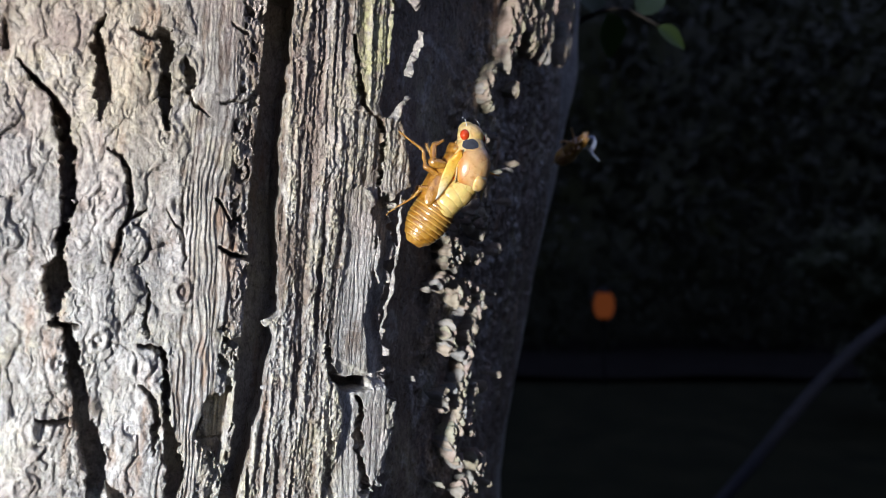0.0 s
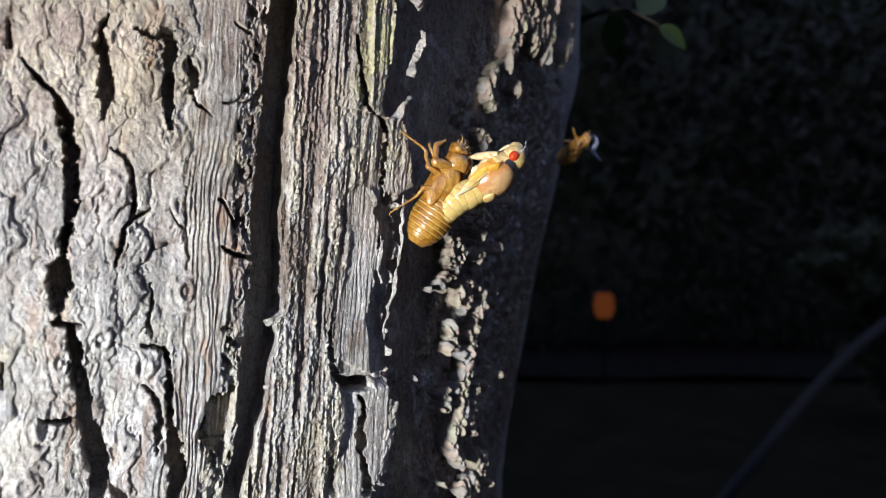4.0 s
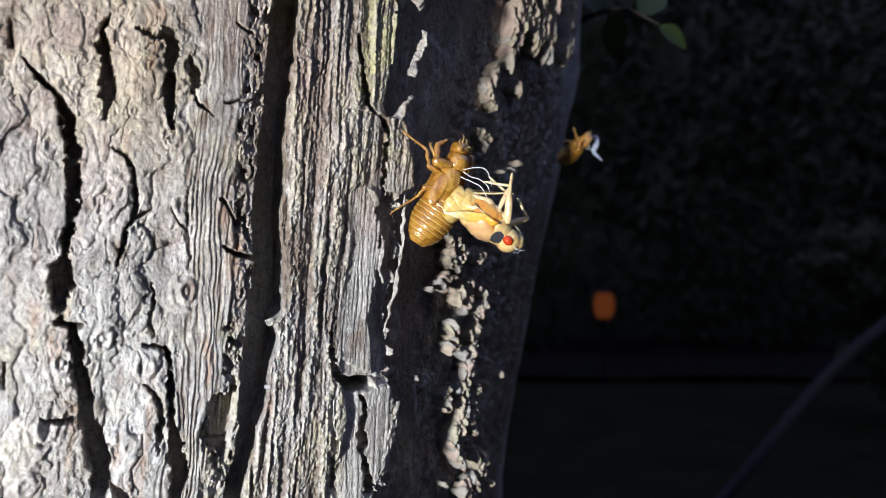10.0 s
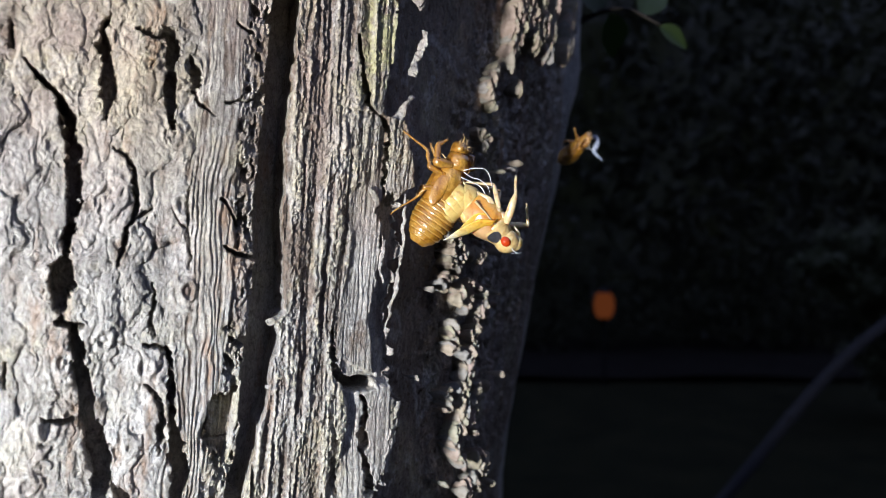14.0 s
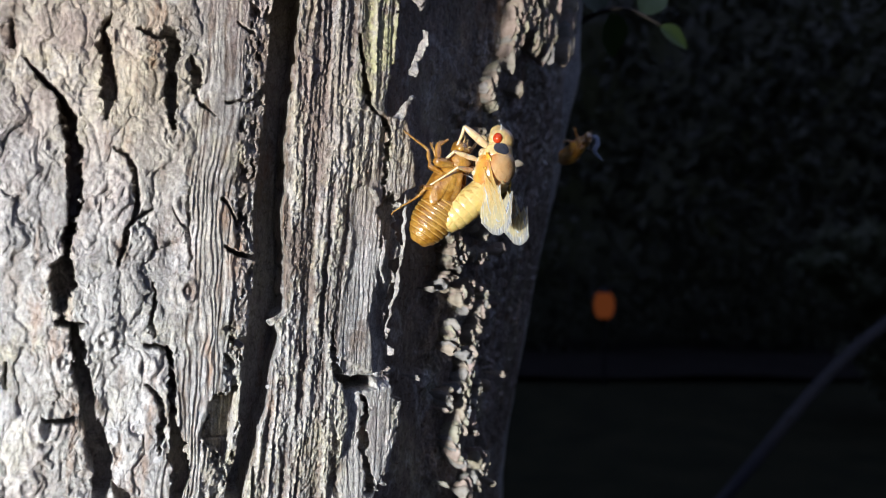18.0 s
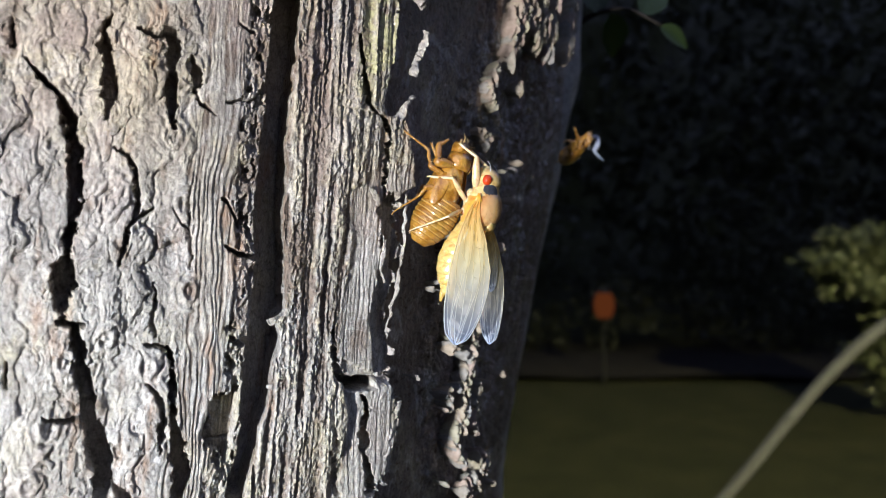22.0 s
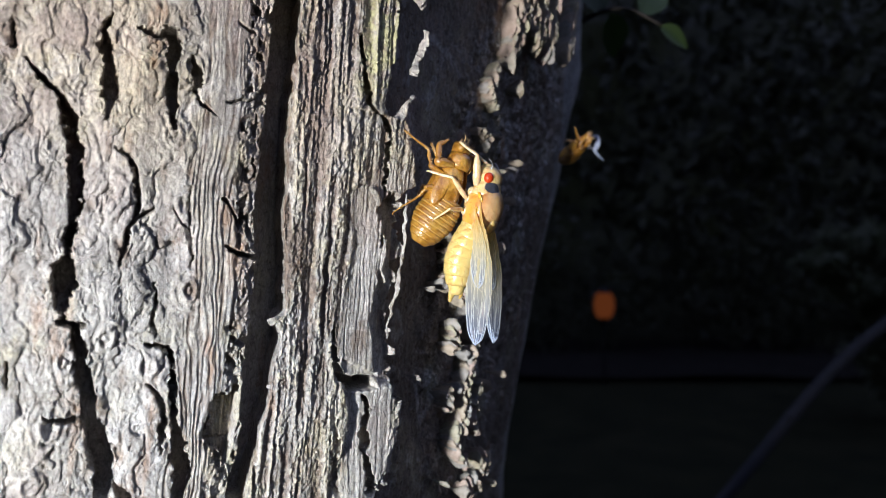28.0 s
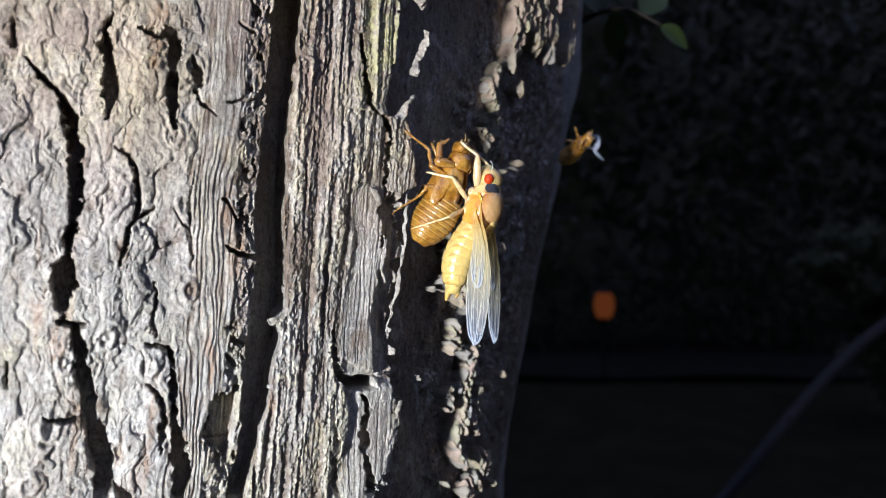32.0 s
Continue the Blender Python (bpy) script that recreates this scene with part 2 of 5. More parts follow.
# knots with rings round them: place, reach and height in mm; and spots where red-brown inner bark lies bare
KNOTS = list(zip([(39.7, 7.9), (38.4, 1.4), (41.2, 13.6), (34.1, 4.1), (39.0, 21.7), (36.5, 29.7), (41.1, 27.0), (33.7, 38.3), (37.3, 41.9), (36.0, -11.5), (39.9, -20.6), (16.4, 0.4), (9.1, 33.9), (14.9, 34.4), (5.2, -6.8), (8.0, -23.5), (-1.2, -19.4), (0.4, -10.0), (4.8, 14.0), (14.9, 13.3), (-3.2, -27.2), (11.1, -11.2), (12.7, 23.7)], (1.1, 1.2, 1.0, 1.0, 1.2, 1.3, 1.0, 1.2, 1.1, 1.2, 1.2, 2.2, 1.8, 2.4, 2.4, 2.0, 2.2, 2.2, 3.4, 2.0, 1.6, 2.2, 2.4), (0.7, 0.8, 0.6, 0.6, 0.6, 0.6, 0.6, 0.6, 0.6, 0.6, 0.6, 0.9, 0.5, 0.8, 0.8, 0.5, 0.9, 0.6, 0.5, 0.6, 0.7, 0.5, 0.5)))
RUST = list(zip([(6.8, 6.4), (4.6, -16.8), (1.0, 18.1), (9.1, 33.7), (26.9, 35.9), (35.9, 13.6), (33.7, 45.9), (16.5, 0.4), (-8.8, 33.1), (2.0, 12.2), (33.1, -15.1), (48.6, -8.1)], (0.9, 0.9, 0.7, 0.6, 1.6, 1.5, 1.8, 0.9, 1.2, 0.9, 0.8, 2.0)))


def along(rows, h):
    """A furrow's middle and half width at the heights h; it ends with its rows."""
    rows = sorted(rows, key=lambda r: r[1])
    hs = [r[1] for r in rows]
    mid = np.interp(h, hs, [r[0] for r in rows])
    half = np.interp(h, hs, [r[2] for r in rows], left=-3.0, right=-3.0) if len(rows[0]) > 2 else None
    return mid, half


def relief(s, h):
    """Height of the bark in mm over the trunk's round, and how far an inner layer lies bare; this tone also paints
    shade.
    """
    main, main_half = along(MAIN, h)
    edge, _ = along(EDGE, h)
    far, _ = along(FAR, h)
    wob = 0.55 * fbm(s * 0.9, h * 0.55, 3, 3) + 0.45 * fbm(s * 1.8, h * 1.3, 5, 4, 0.65)
    q = s - main
    # zones: flaky plates, wavy fibre, the torn rim, the stringy ridge, the smooth strip, the far side
    fibre = step(-14.5, -11.5, q + 2 * wob) * (1 - step(-6.5, -5.2, q + wob))
    torn = step(-6.5, -5.2, q + wob) * (1 - step(-1.5, 0.5, q))
    string = step(0.5, 1.5, q) * (1 - step(-0.5, 1.0, s - edge))
    smooth = string * step(-12.0, -10.4, s - edge + wob) * (1 - step(18, 26, h - 3 * wob))
    flaky = 1 - step(-14.5, -11.5, q + 2 * wob)
    ragged = (1.7 + 1.6 * step(8, 22, -h)) * fbm(s * 0.30, h * 0.36, 193, 4, 0.65) + 0.9 * wob
    beyond = step(0.0, 1.0, s - edge + ragged)
    # flaky plates: curled layers with clean broken rims
    wx, wy = 1.4 * fbm(s * 0.35, h * 0.3, 31, 3), 1.6 * fbm(s * 0.35, h * 0.3, 37, 3)
    f = 3.2 * fbm((s + wx) * 0.13, (h + wy) * 0.085, 11, 4, 0.55)
    lev = np.floor(f * 2.0)
    fr = f * 2.0 - lev
    terr = (lev + step(0.78, 1.0, fr)) / 2.0
    c1, e1 = flakes((s + 1.3 * wx + 0.5 * wob) * 0.19, (h + 1.5 * wy + 0.5 * wob) * 0.10, 151)
    c2, e2 = flakes((s + 0.8 * wx + 0.4 * wob) * 0.50, (h + 1.0 * wy + 0.4 * wob) * 0.26, 163)
    c3, e3 = flakes((s + 0.6 * wob) * 1.2, (h + 0.6 * wob) * 0.7, 173)
    some = step(-0.1, 0.3, fbm(s * 0.12, h * 0.1, 181, 2))
    chips = 0.46 * c1 + 0.16 * c2 * some + 0.07 * c3 * some
    chips -= 0.22 * (1 - step(0.01, 0.05, e1)) * step(-0.2, 0.1, fbm(s * 0.2, h * 0.12, 183, 2)) + 0.10 * (1 - step(0.0, 0.05, e2)) * some
    plates = chips + 0.34 * step(0.0, 0.32, e1) + 0.10 * step(0.0, 0.25, e2) * some + 0.26 * terr + 0.55 * fbm(s * 0.16, h * 0.09, 15, 2) + 0.20 * fbm(s * 0.5 + wx, h * 0.35, 13, 3) + 0.11 * fbm(s * 2.2, h * 1.5, 17, 4, 0.75) + 0.05 * fbm(s * 5.5, h * 3.5, 18, 2)
    web = np.abs(fbm(s * 0.40 + 0.5 * wx, h * 0.20 + 0.3 * wy, 127, 3, 0.55))
    plates -= 0.30 * (1 - step(0.008, 0.03, web)) * step(0.0, 0.3, fbm(s * 0.3, h * 0.2, 131, 3))
    pits = fbm(s * 1.5, h * 1.1, 137, 3)
    plates -= 0.24 * step(0.46, 0.56, pits) * (0.3 + 0.7 * some)
    curl = np.sin((s + 1.8 * wx) * 5.0 + 2.5 * fbm(s * 0.4, h * 0.25, 41, 3) * 3)
    plates += 0.09 * curl * step(0.0, 0.4, fbm(s * 0.2, h * 0.15, 43, 2))
    # wavy fibre
    ph = s + 1.6 * fbm(s * 0.2, h * 0.07, 19, 3) + 0.35 * fbm(s * 0.6, h * 0.2, 23, 3)
    lines = fbm(ph * 2.2, h * 0.05, 29, 3, 0.65)
    quiet = 1 - 0.65 * step(16, 26, h + 3 * wob)
    swell = np.sin(ph * 7.4 + 4.0 * fbm(s * 0.5, h * 0.10, 25, 3) + 1.2 * fbm(s * 2.0, h * 0.5, 26, 2))
    waves = (0.13 * swell + 0.24 * lines + 0.16 * np.abs(fbm(ph * 4.2, h * 0.09, 47, 2))) * quiet + 0.05 * fbm(s * 5, h * 1.2, 53, 2)
    # strings
    ps = s + 0.55 * fbm(s * 0.5, h * 0.12, 59, 3)
    r1 = 1 - np.abs(fbm(ps * 0.62, h * 0.022, 61, 2)) * 2.4
    r2 = 1 - np.abs(fbm(ps * 1.25 + 3.1, h * 0.06, 63, 2)) * 2.6
    knobs = fbm(s * 2.1, h * 1.1, 71, 4, 0.7)
    strings = 0.50 * np.clip(r1, -0.8, 1) + 0.26 * np.clip(r2, -0.6, 1) + 0.12 * fbm(ps * 2.6, h * 0.2, 67, 3, 0.6) + 0.34 * knobs + 0.24 * fbm(s * 3.6, h * 2.0, 72, 3, 0.75) - 0.3
    soft = 0.22 * fbm(ps * 2.6, h * 0.035, 73, 3, 0.6) + 0.14 * np.abs(fbm(ps * 4.2, h * 0.07, 78, 2)) + 0.10 * fbm(s * 6, h * 1.6, 77, 2) - 0.25
    rim = 0.9 * fbm(s * 1.1, h * 0.55, 79, 4, 0.6) + 0.35 * np.floor(2 * fbm(s * 0.8, h * 0.35, 83, 2)) + 0.3 * fbm(s * 3, h * 2, 89, 2)
    # the far side: knobby ridges between hollows
    knob = 2.2 * fbm(s * 0.16, h * 0.05, 97, 3) + 2.6 * fbm(s * 0.62, h * 0.30, 101, 4, 0.62) + 0.5 * fbm(s * 1.6, h * 0.9, 103, 3)
    z = 0.80 * plates * flaky + 0.8 * waves * fibre + (0.6 * rim - 0.2 - 0.10 * (q + 5.0) - 1.3 * step(0.28, 0.38, fbm(s * 0.75, h * 0.42, 197, 3))) * torn
    z += (0.92 * strings * (1 - smooth / np.maximum(string, 1e-6)) + soft * smooth / np.maximum(string, 1e-6)) * string
    z += 0.8 * fbm(s * 0.07, h * 0.04, 107, 2)
    z += 0.13 * np.clip(s - edge + 10, 0, 10) * string
    # rounded rims towards the main furrow and the edge
    z -= 0.02 * np.clip(4.0 - np.clip(edge - s, 0, 9), 0, 4) ** 2 * string
    # the strip's outer half has split off and lies deeper, behind a thin standing sliver
    split = string * step(-4.7, -4.2, s - edge + 1.0 * fbm(s * 0.45, h * 0.20, 301, 3)) * step(-17.5, -15.5, h + wob) * (1 - step(17, 19, h + 2 * wob))
    z -= split * (3.0 - 0.3 * fbm(s * 2.4, h * 0.12, 303, 3))
    # a ledge across the strip
    ledge = string * smooth * (1 - step(-13.4, -12.9, h + 0.45 * (s - edge + 8) + 0.5 * wob))
    z -= 0.55 * ledge
    cut = np.zeros_like(s)
    under = np.zeros_like(s)
    width = 0.75 * fbm(s * 0.4, h * 0.6, 199, 4, 0.65) + 0.22 * fbm(s * 1.1, h * 1.2, 203, 2, 0.5)
    cut = np.maximum(cut, 11.0 * (1 - step(main_half - 0.25, main_half + 0.40, np.abs(s - main + 0.6 * fbm(s * 0.8, h * 0.4, 191, 3)))))
    under = 0.65 * cut * step(-0.5, 0.5, s - main)
    for rows, deep in FURROWS:
        mid, half = along(rows, h)
        one = 1.15 * deep * (1 - step(half - 0.30, half + 0.18, np.abs(s - mid + 0.7 * wob) + width * (half > 0.4)))
        cut = np.maximum(cut, one)
        under = np.maximum(under, one * step(-0.3, 0.3, s - mid))
    for rows, deep in CROSS:
        rows = sorted(rows)
        ss = [r[0] for r in rows]
        mid = np.interp(s, ss, [r[1] for r in rows])
        half = np.interp(s, ss, [r[2] for r in rows], left=-3.0, right=-3.0)
        cut = np.maximum(cut, deep * (1 - step(half - 0.25, half + 0.2, np.abs(h - mid + 0.6 * wob))))
    # a dark slab set back beside the main furrow, low down
    slab = step(-7.6, -7.1, q + 1.6 * wob) * (1 - step(-3.0, -2.6, q)) * step(-29, -28.4, h + 2.2 * wob + 0.6 * q) * (1 - step(-14.2, -13.6, h + 2.2 * wob - 0.4 * q))
    z = z * (1 - slab) + slab * (-2.6 + 0.25 * fbm(s * 2.2, h * 0.25, 251, 3) - 0.5 * (np.abs(h + 23.5) < 0.25))
    hollow = 10.0 * beyond * (1 - step(-2.0, 3.0, s - far + 1.2 * wob))
    ridge = beyond * step(-2.0, 3.0, s - far + 1.2 * wob)
    z = z * (1 - beyond) + beyond * (knob * (0.15 + 0.4 * ridge) )
    cut = np.maximum(cut, hollow)
    z -= cut + 9.2 * ridge
    for (bs, bh), rad, amp in KNOTS:
        dd = np.sqrt((s - bs) ** 2 + ((h - bh) * 0.75) ** 2) + 0.35 * wob
        z += amp * np.exp(-(dd / rad) ** 2) * (0.9 - 0.9 * np.exp(-(dd / (0.35 * rad)) ** 2) + 0.28 * np.cos(dd * 5.5))
    # the trunk falls away faster on its far side, more so lower down
    z -= step(14, 60, s - far) * np.clip(6.6 - 0.12 * h, 0.0, 16.0)
    inner_shade = np.clip(0.5 + 0.5 * fbm(s * 0.5, h * 0.22, 109, 4) + 0.25 * torn - 0.1 * smooth, 0, 1)
    for (bs, bh), rad in RUST:
        inner_shade = inner_shade + 0.7 * np.exp(-((s - bs) / rad) ** 2 - ((h - bh) / (1.6 * rad)) ** 2)
    # browner in the grooves between strands and fibre waves
    inner_shade = np.clip(inner_shade + string * (0.10 - 1.1 * (strings - 0.1)) * (1 - smooth) + fibre * (0.10 - 0.9 * lines - 0.16 * swell), 0, 1)
    inner_shade = np.clip(inner_shade + 0.38 * string * (1 - step(4.5, 8.5, q + 1.5 * wob)) * step(-6, 8, h) * (0.6 + 0.8 * fbm(s * 0.8, h * 0.12, 271, 3)), 0, 1)
    # the split-off half gets part of its shade as browner colour
    inner_shade = np.maximum(np.clip(inner_shade + 0.22 * split, 0, 1), 0.97 * slab)
    # furrow floors show inner bark; beyond the edge shade is painted in dark brown
    inner_shade = np.where(cut > 1.4, 0.66, inner_shade) * (1 - beyond) + beyond * np.maximum(inner_shade, 0.94)
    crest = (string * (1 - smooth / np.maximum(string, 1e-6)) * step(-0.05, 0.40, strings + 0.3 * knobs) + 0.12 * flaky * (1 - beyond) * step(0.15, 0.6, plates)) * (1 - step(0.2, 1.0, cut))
    moss = string * step(30, 42, h + 4 * wob) * step(-9, -5, s - edge) * 0.8
    warm = np.clip(step(4, 34, h + 10 * fbm(s * 0.07, h * 0.05, 261, 3)) + 0.5 * fibre, 0, 1)
    zone = np.where(s < along(FURROWS[0][0], h)[0], 0, np.where(q < -12.5, 1, np.where(q < 0, 2, np.where(s < edge - 8.5, 3, np.where(s < edge, 4, np.where(s < far, 5, 6))))))
    zone = np.where(cut > 2.4, 7, zone)
    return z, inner_shade, moss, crest, warm, zone, under * np.clip(s, 0, 60) * 0.018


def trunk_points(s, h, z):
    a = s / 1000 / R + FACE
    r = R + z / 1000
    return np.stack([r * np.cos(a), r * np.sin(a), h / 1000], -1)


def grid_mesh(name, points, quads, smooth=True):
    used, inv = np.unique(quads, return_inverse=True)
    me = bpy.data.meshes.new(name)
    me.vertices.add(len(used))
    me.vertices.foreach_set("co", points[used].astype(np.float32).ravel())
    me.loops.add(quads.size)
    me.loops.foreach_set("vertex_index", inv.astype(np.int32).ravel())
    me.polygons.add(len(quads))
    me.polygons.foreach_set("loop_start", np.arange(0, quads.size, 4, dtype=np.int32))
    me.polygons.foreach_set("use_smooth", np.ones(len(quads), dtype=bool))
    me.update(calc_edges=True)
    return me, used


def build_tree():
    tree = new("tree")
    tree.matrix_world = TREE_POSE
    tagged(tree, "thick old tree trunk with furrowed flaky grey bark", "tree")
    s = [-16.0]
    while s[-1] < 188:
        s.append(s[-1] + 0.088 * math.exp((s[-1] + 12) / 80))
    s = np.array(s)
    v = np.linspace(-1, 1, 720)
    S, V = np.meshgrid(s, v)
    H = 5 + V * (43 + 0.30 * (S + 10))
    z, inner_shade, moss, crest, warm, zone, under = relief(S, H)
    pts = trunk_points(S + under, H, z).reshape(-1, 3)
    nr, nc = S.shape
    i = np.arange(nr * nc).reshape(nr, nc)
    quads = np.stack([i[:-1, :-1], i[:-1, 1:], i[1:, 1:], i[1:, :-1]], -1).reshape(-1, 4)
    kind = zone[:-1, :-1].ravel()
    names = {0: ("bark_plate", "pale grey flaky bark plate"), 1: ("bark_plate", "grey scaly bark plate with small cracks"),
             2: ("bark_plate", "wavy fibrous grey bark with a torn rim"), 3: ("bark_ridge", "stringy weathered bark ridge"),
             4: ("bark_ridge", "smooth silvery bark strip"), 5: ("bark_hollow", ""), 6: ("bark_ridge", "knobby bark ridge in shade"),
             7: ("furrow_floor", "dark inner bark in the furrows")}
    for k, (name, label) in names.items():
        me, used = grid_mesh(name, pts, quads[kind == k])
        for tint, values in (("inner_shade", inner_shade), ("moss", moss), ("crest", crest), ("warm", warm)):
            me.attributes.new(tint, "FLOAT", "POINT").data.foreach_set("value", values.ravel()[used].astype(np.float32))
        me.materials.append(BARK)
        ob = new(name, me)
        ob.parent = tree
        tagged(ob, label)
    # the rest of the trunk, down to the soil and up out of sight
    hh = np.concatenate([np.linspace(-1225, -90, 70), np.linspace(-85, 95, 24), np.linspace(100, 2300, 130)])
    aa = np.linspace(0, 2 * math.pi * R * 1000, 260, endpoint=False)
    S, H = np.meshgrid(aa, hh)
    near = ((S > 2 * math.pi * 200 - 13) | (S < 184)) & (np.abs(H - 5) < 43 + 0.3 * (np.where(S > 600, S - 2 * math.pi * 200, S) + 10) - 4)
    wave = np.sin(S / 200 * 26 + 2.2 * fbm(S * 0.01, H * 0.006, 5, 2))
    z = 3.0 * np.clip(wave, -1, 0.3) + 2.5 * fbm(S * 0.05, H * 0.02, 9, 3) + 60 * np.exp(-(H + 1225) / 140) * (1 + 0.4 * np.sin(S / 200 * 5))
    z = np.where(near, -34.0, z - 1.0 - step(90, 130, S) * (1 - step(300, 500, S)) * np.clip(13.0 - 0.12 * H, 4.0, 22.0))
    pts = trunk_points(S, H, z).reshape(-1, 3)
    nr, nc = S.shape
    i = np.arange(nr * nc).reshape(nr, nc)
    j = np.roll(i, -1, axis=1)
    me, _ = grid_mesh("trunk", pts, np.stack([i[:-1], j[:-1], j[1:], i[1:]], -1).reshape(-1, 4))
    me.materials.append(BARK)
    ob = new("trunk", me)
    ob.parent = tree
    return tree


TREE = build_tree()

# knobs of bark that stand up out of the shade: trails of (mm round, mm up), their spread and size in mm
UPPER_TRAILS = [
    ([(99.0, 66.0), (98.0, 55.3)], 0.9, 0.70),
    ([(101.8, 64.5), (100.8, 58.0)], 0.8, 0.70),
    ([(103.1, 71.4), (105.4, 65.4)], 1.2, 0.90),
    ([(106.4, 73.2), (109.9, 63.2)], 1.6, 1.00),
    ([(113.2, 75.5), (112.9, 65.1)], 1.6, 1.00),
    ([(121.2, 78.3), (117.4, 62.5)], 1.2, 1.00),
    ([(135.2, 83.2), (130.2, 64.5)], 1.2, 1.00),
    ([(100.0, 69.7), (102.0, 64.8)], 1.5, 0.80),
    ([(92.4, 52.6), (88.9, 44.8), (92.3, 43.0)], 1.4, 0.70),
    ([(87.5, 37.0), (90.3, 33.1)], 1.5, 0.70),
    ([(103.7, 51.2), (103.7, 48.7)], 0.6, 0.90),
    ([(95.8, 37.7), (94.8, 36.3)], 0.4, 0.70),
    ([(105.9, 31.6)], 0.2, 0.45),
    ([(97.6, 28.9)], 0.2, 0.45),
    ([(102.8, 29.9)], 0.2, 0.40),
    ([(103.3, 21.9)], 0.2, 0.45),
]
MIDDLE_TRAILS = [
    ([(77.5, 17.3), (76.4, 11.0), (80.5, 7.4), (76.9, 5.7)], 3.2, 0.80),
    ([(85.4, 20.1), (86.5, 14.7)], 1.0, 0.80),
    ([(91.3, 18.9), (90.5, 12.1)], 1.2, 0.80),
    ([(84.1, 8.5), (87.2, 8.1), (92.6, 8.0)], 1.2, 0.80),
    ([(98.6, 9.2), (101.6, 10.0)], 0.4, 0.70),
    ([(77.1, 3.5), (73.6, 0.9)], 1.2, 0.70),
    ([(70.1, 0.7)], 0.2, 0.50),
    ([(80.7, 4.8)], 0.3, 0.50),
    ([(82.0, 0.9), (81.5, -2.4)], 0.8, 0.80),
    ([(85.3, 2.0), (85.6, -4.7)], 1.0, 0.80),
    ([(88.6, 0.3)], 0.5, 0.80),
    ([(92.0, -0.4), (90.9, -6.6), (88.0, -9.2), (86.7, -14.7)], 1.3, 1.00),
    ([(80.1, -7.1), (78.8, -12.9)], 1.3, 0.80),
    ([(94.8, 1.0)], 0.2, 0.50),
    ([(97.9, -0.8)], 0.2, 0.45),
    ([(97.6, -3.4)], 0.2, 0.50),
]
LOWER_TRAILS = [
    ([(85.2, -13.9), (85.1, -23.8), (83.7, -30.2)], 1.8, 1.10),
    ([(90.2, -21.8), (88.2, -30.5)], 0.9, 1.00),
    ([(84.3, -27.3), (81.6, -35.4), (85.6, -39.3)], 1.2, 0.90),
    ([(88.3, -31.0), (90.8, -33.4)], 0.5, 0.80),
    ([(78.5, -21.6), (77.5, -25.8)], 0.9, 0.70),
    ([(81.7, -21.5)], 0.3, 0.60),
    ([(94.1, -39.1), (92.2, -45.8), (87.6, -46.6)], 1.6, 1.10),
    ([(97.0, -40.4), (96.1, -44.2)], 0.6, 0.90),
    ([(101.4, -47.4)], 0.4, 0.80),
    ([(101.9, -21.1)], 0.3, 0.90),
    ([(95.9, -23.0)], 0.3, 0.70),
    ([(64.6, -17.1)], 0.2, 0.40),
    ([(79.2, -42.7)], 0.5, 0.60),
]


def knob_mesh(seed):
    """A drop-shaped lump, rounded outwards (x), longest along the trunk (z); about 1 mm."""
    bm = bmesh.new()
    bmesh.ops.create_uvsphere(bm, u_segments=18, v_segments=14, radius=1.0)
    for v in bm.verts:
        o = v.co + Vector((seed * 7.3, seed * 3.1, 0))
        v.co = v.co * (1 + 0.30 * noise.noise(o * 1.3) + 0.24 * noise.noise(o * 3.1) + 0.12 * noise.noise(o * 6.5))
        v.co.y *= 1 - 0.35 * v.co.z * (0.5 if seed % 2 else 0.2)
        stalk = 0.30 + 0.70 * min(1.0, max(0.0, (v.co.x + 0.5) / 1.1))
        v.co.y, v.co.z = v.co.y * stalk, v.co.z * stalk
    for f in bm.faces:
        f.smooth = True
    me = bpy.data.meshes.new("bark_knob")
    bm.to_mesh(me)
    bm.free()
    me.materials.append(KNOB)
    return me


def bark_knobs():
    rnd = random.Random(21)
    shapes = [knob_mesh(k) for k in range(8)]
    for rows, spread, size in UPPER_TRAILS + MIDDLE_TRAILS + LOWER_TRAILS:
        spots = [rows[0]] if len(rows) == 1 else []
        for (s0, h0), (s1, h1) in zip(rows, rows[1:]):
            count = max(2, round(math.hypot((s1 - s0) * 0.5, h1 - h0) * (1.0 + 0.9 * spread) / (1.1 * size)))
            spots += [(s0 + (s1 - s0) * (i + 0.5) / count, h0 + (h1 - h0) * (i + 0.5) / count) for i in range(count)]
        for s, h in spots:
            s, h = s + rnd.uniform(-1, 1) * spread, h + rnd.uniform(-0.5, 0.5) * size
            top = float(np.interp(s, (62, 70, 80, 95), (-0.9, -3.6, -5.0, -5.9))) + rnd.uniform(0.0, 1.3) + 0.4 * (size > 0.7) + 0.6 * (h < -12) + max(0.0, s - 90) * (0.08 if h > 52 else 0.02)
            out = rnd.uniform(2.6, 3.4)
            a = s / 1000 / R + FACE
            ob = new("bark_knob", rnd.choice(shapes))
            ob.parent = TREE
            spot = trunk_points(np.array(s), np.array(h), np.array(top - out))
            ob.matrix_local = Matrix.LocRotScale(Vector(spot.tolist()), Euler((radians(rnd.uniform(-12, 12)), 0, a)), Vector((out, size * rnd.uniform(0.30, 0.64) * (0.7 if h > 52 else 1.0), size * rnd.uniform(0.9, 2.7) * (1.9 if h > 52 else 1.0))) * 0.001)


bark_knobs()


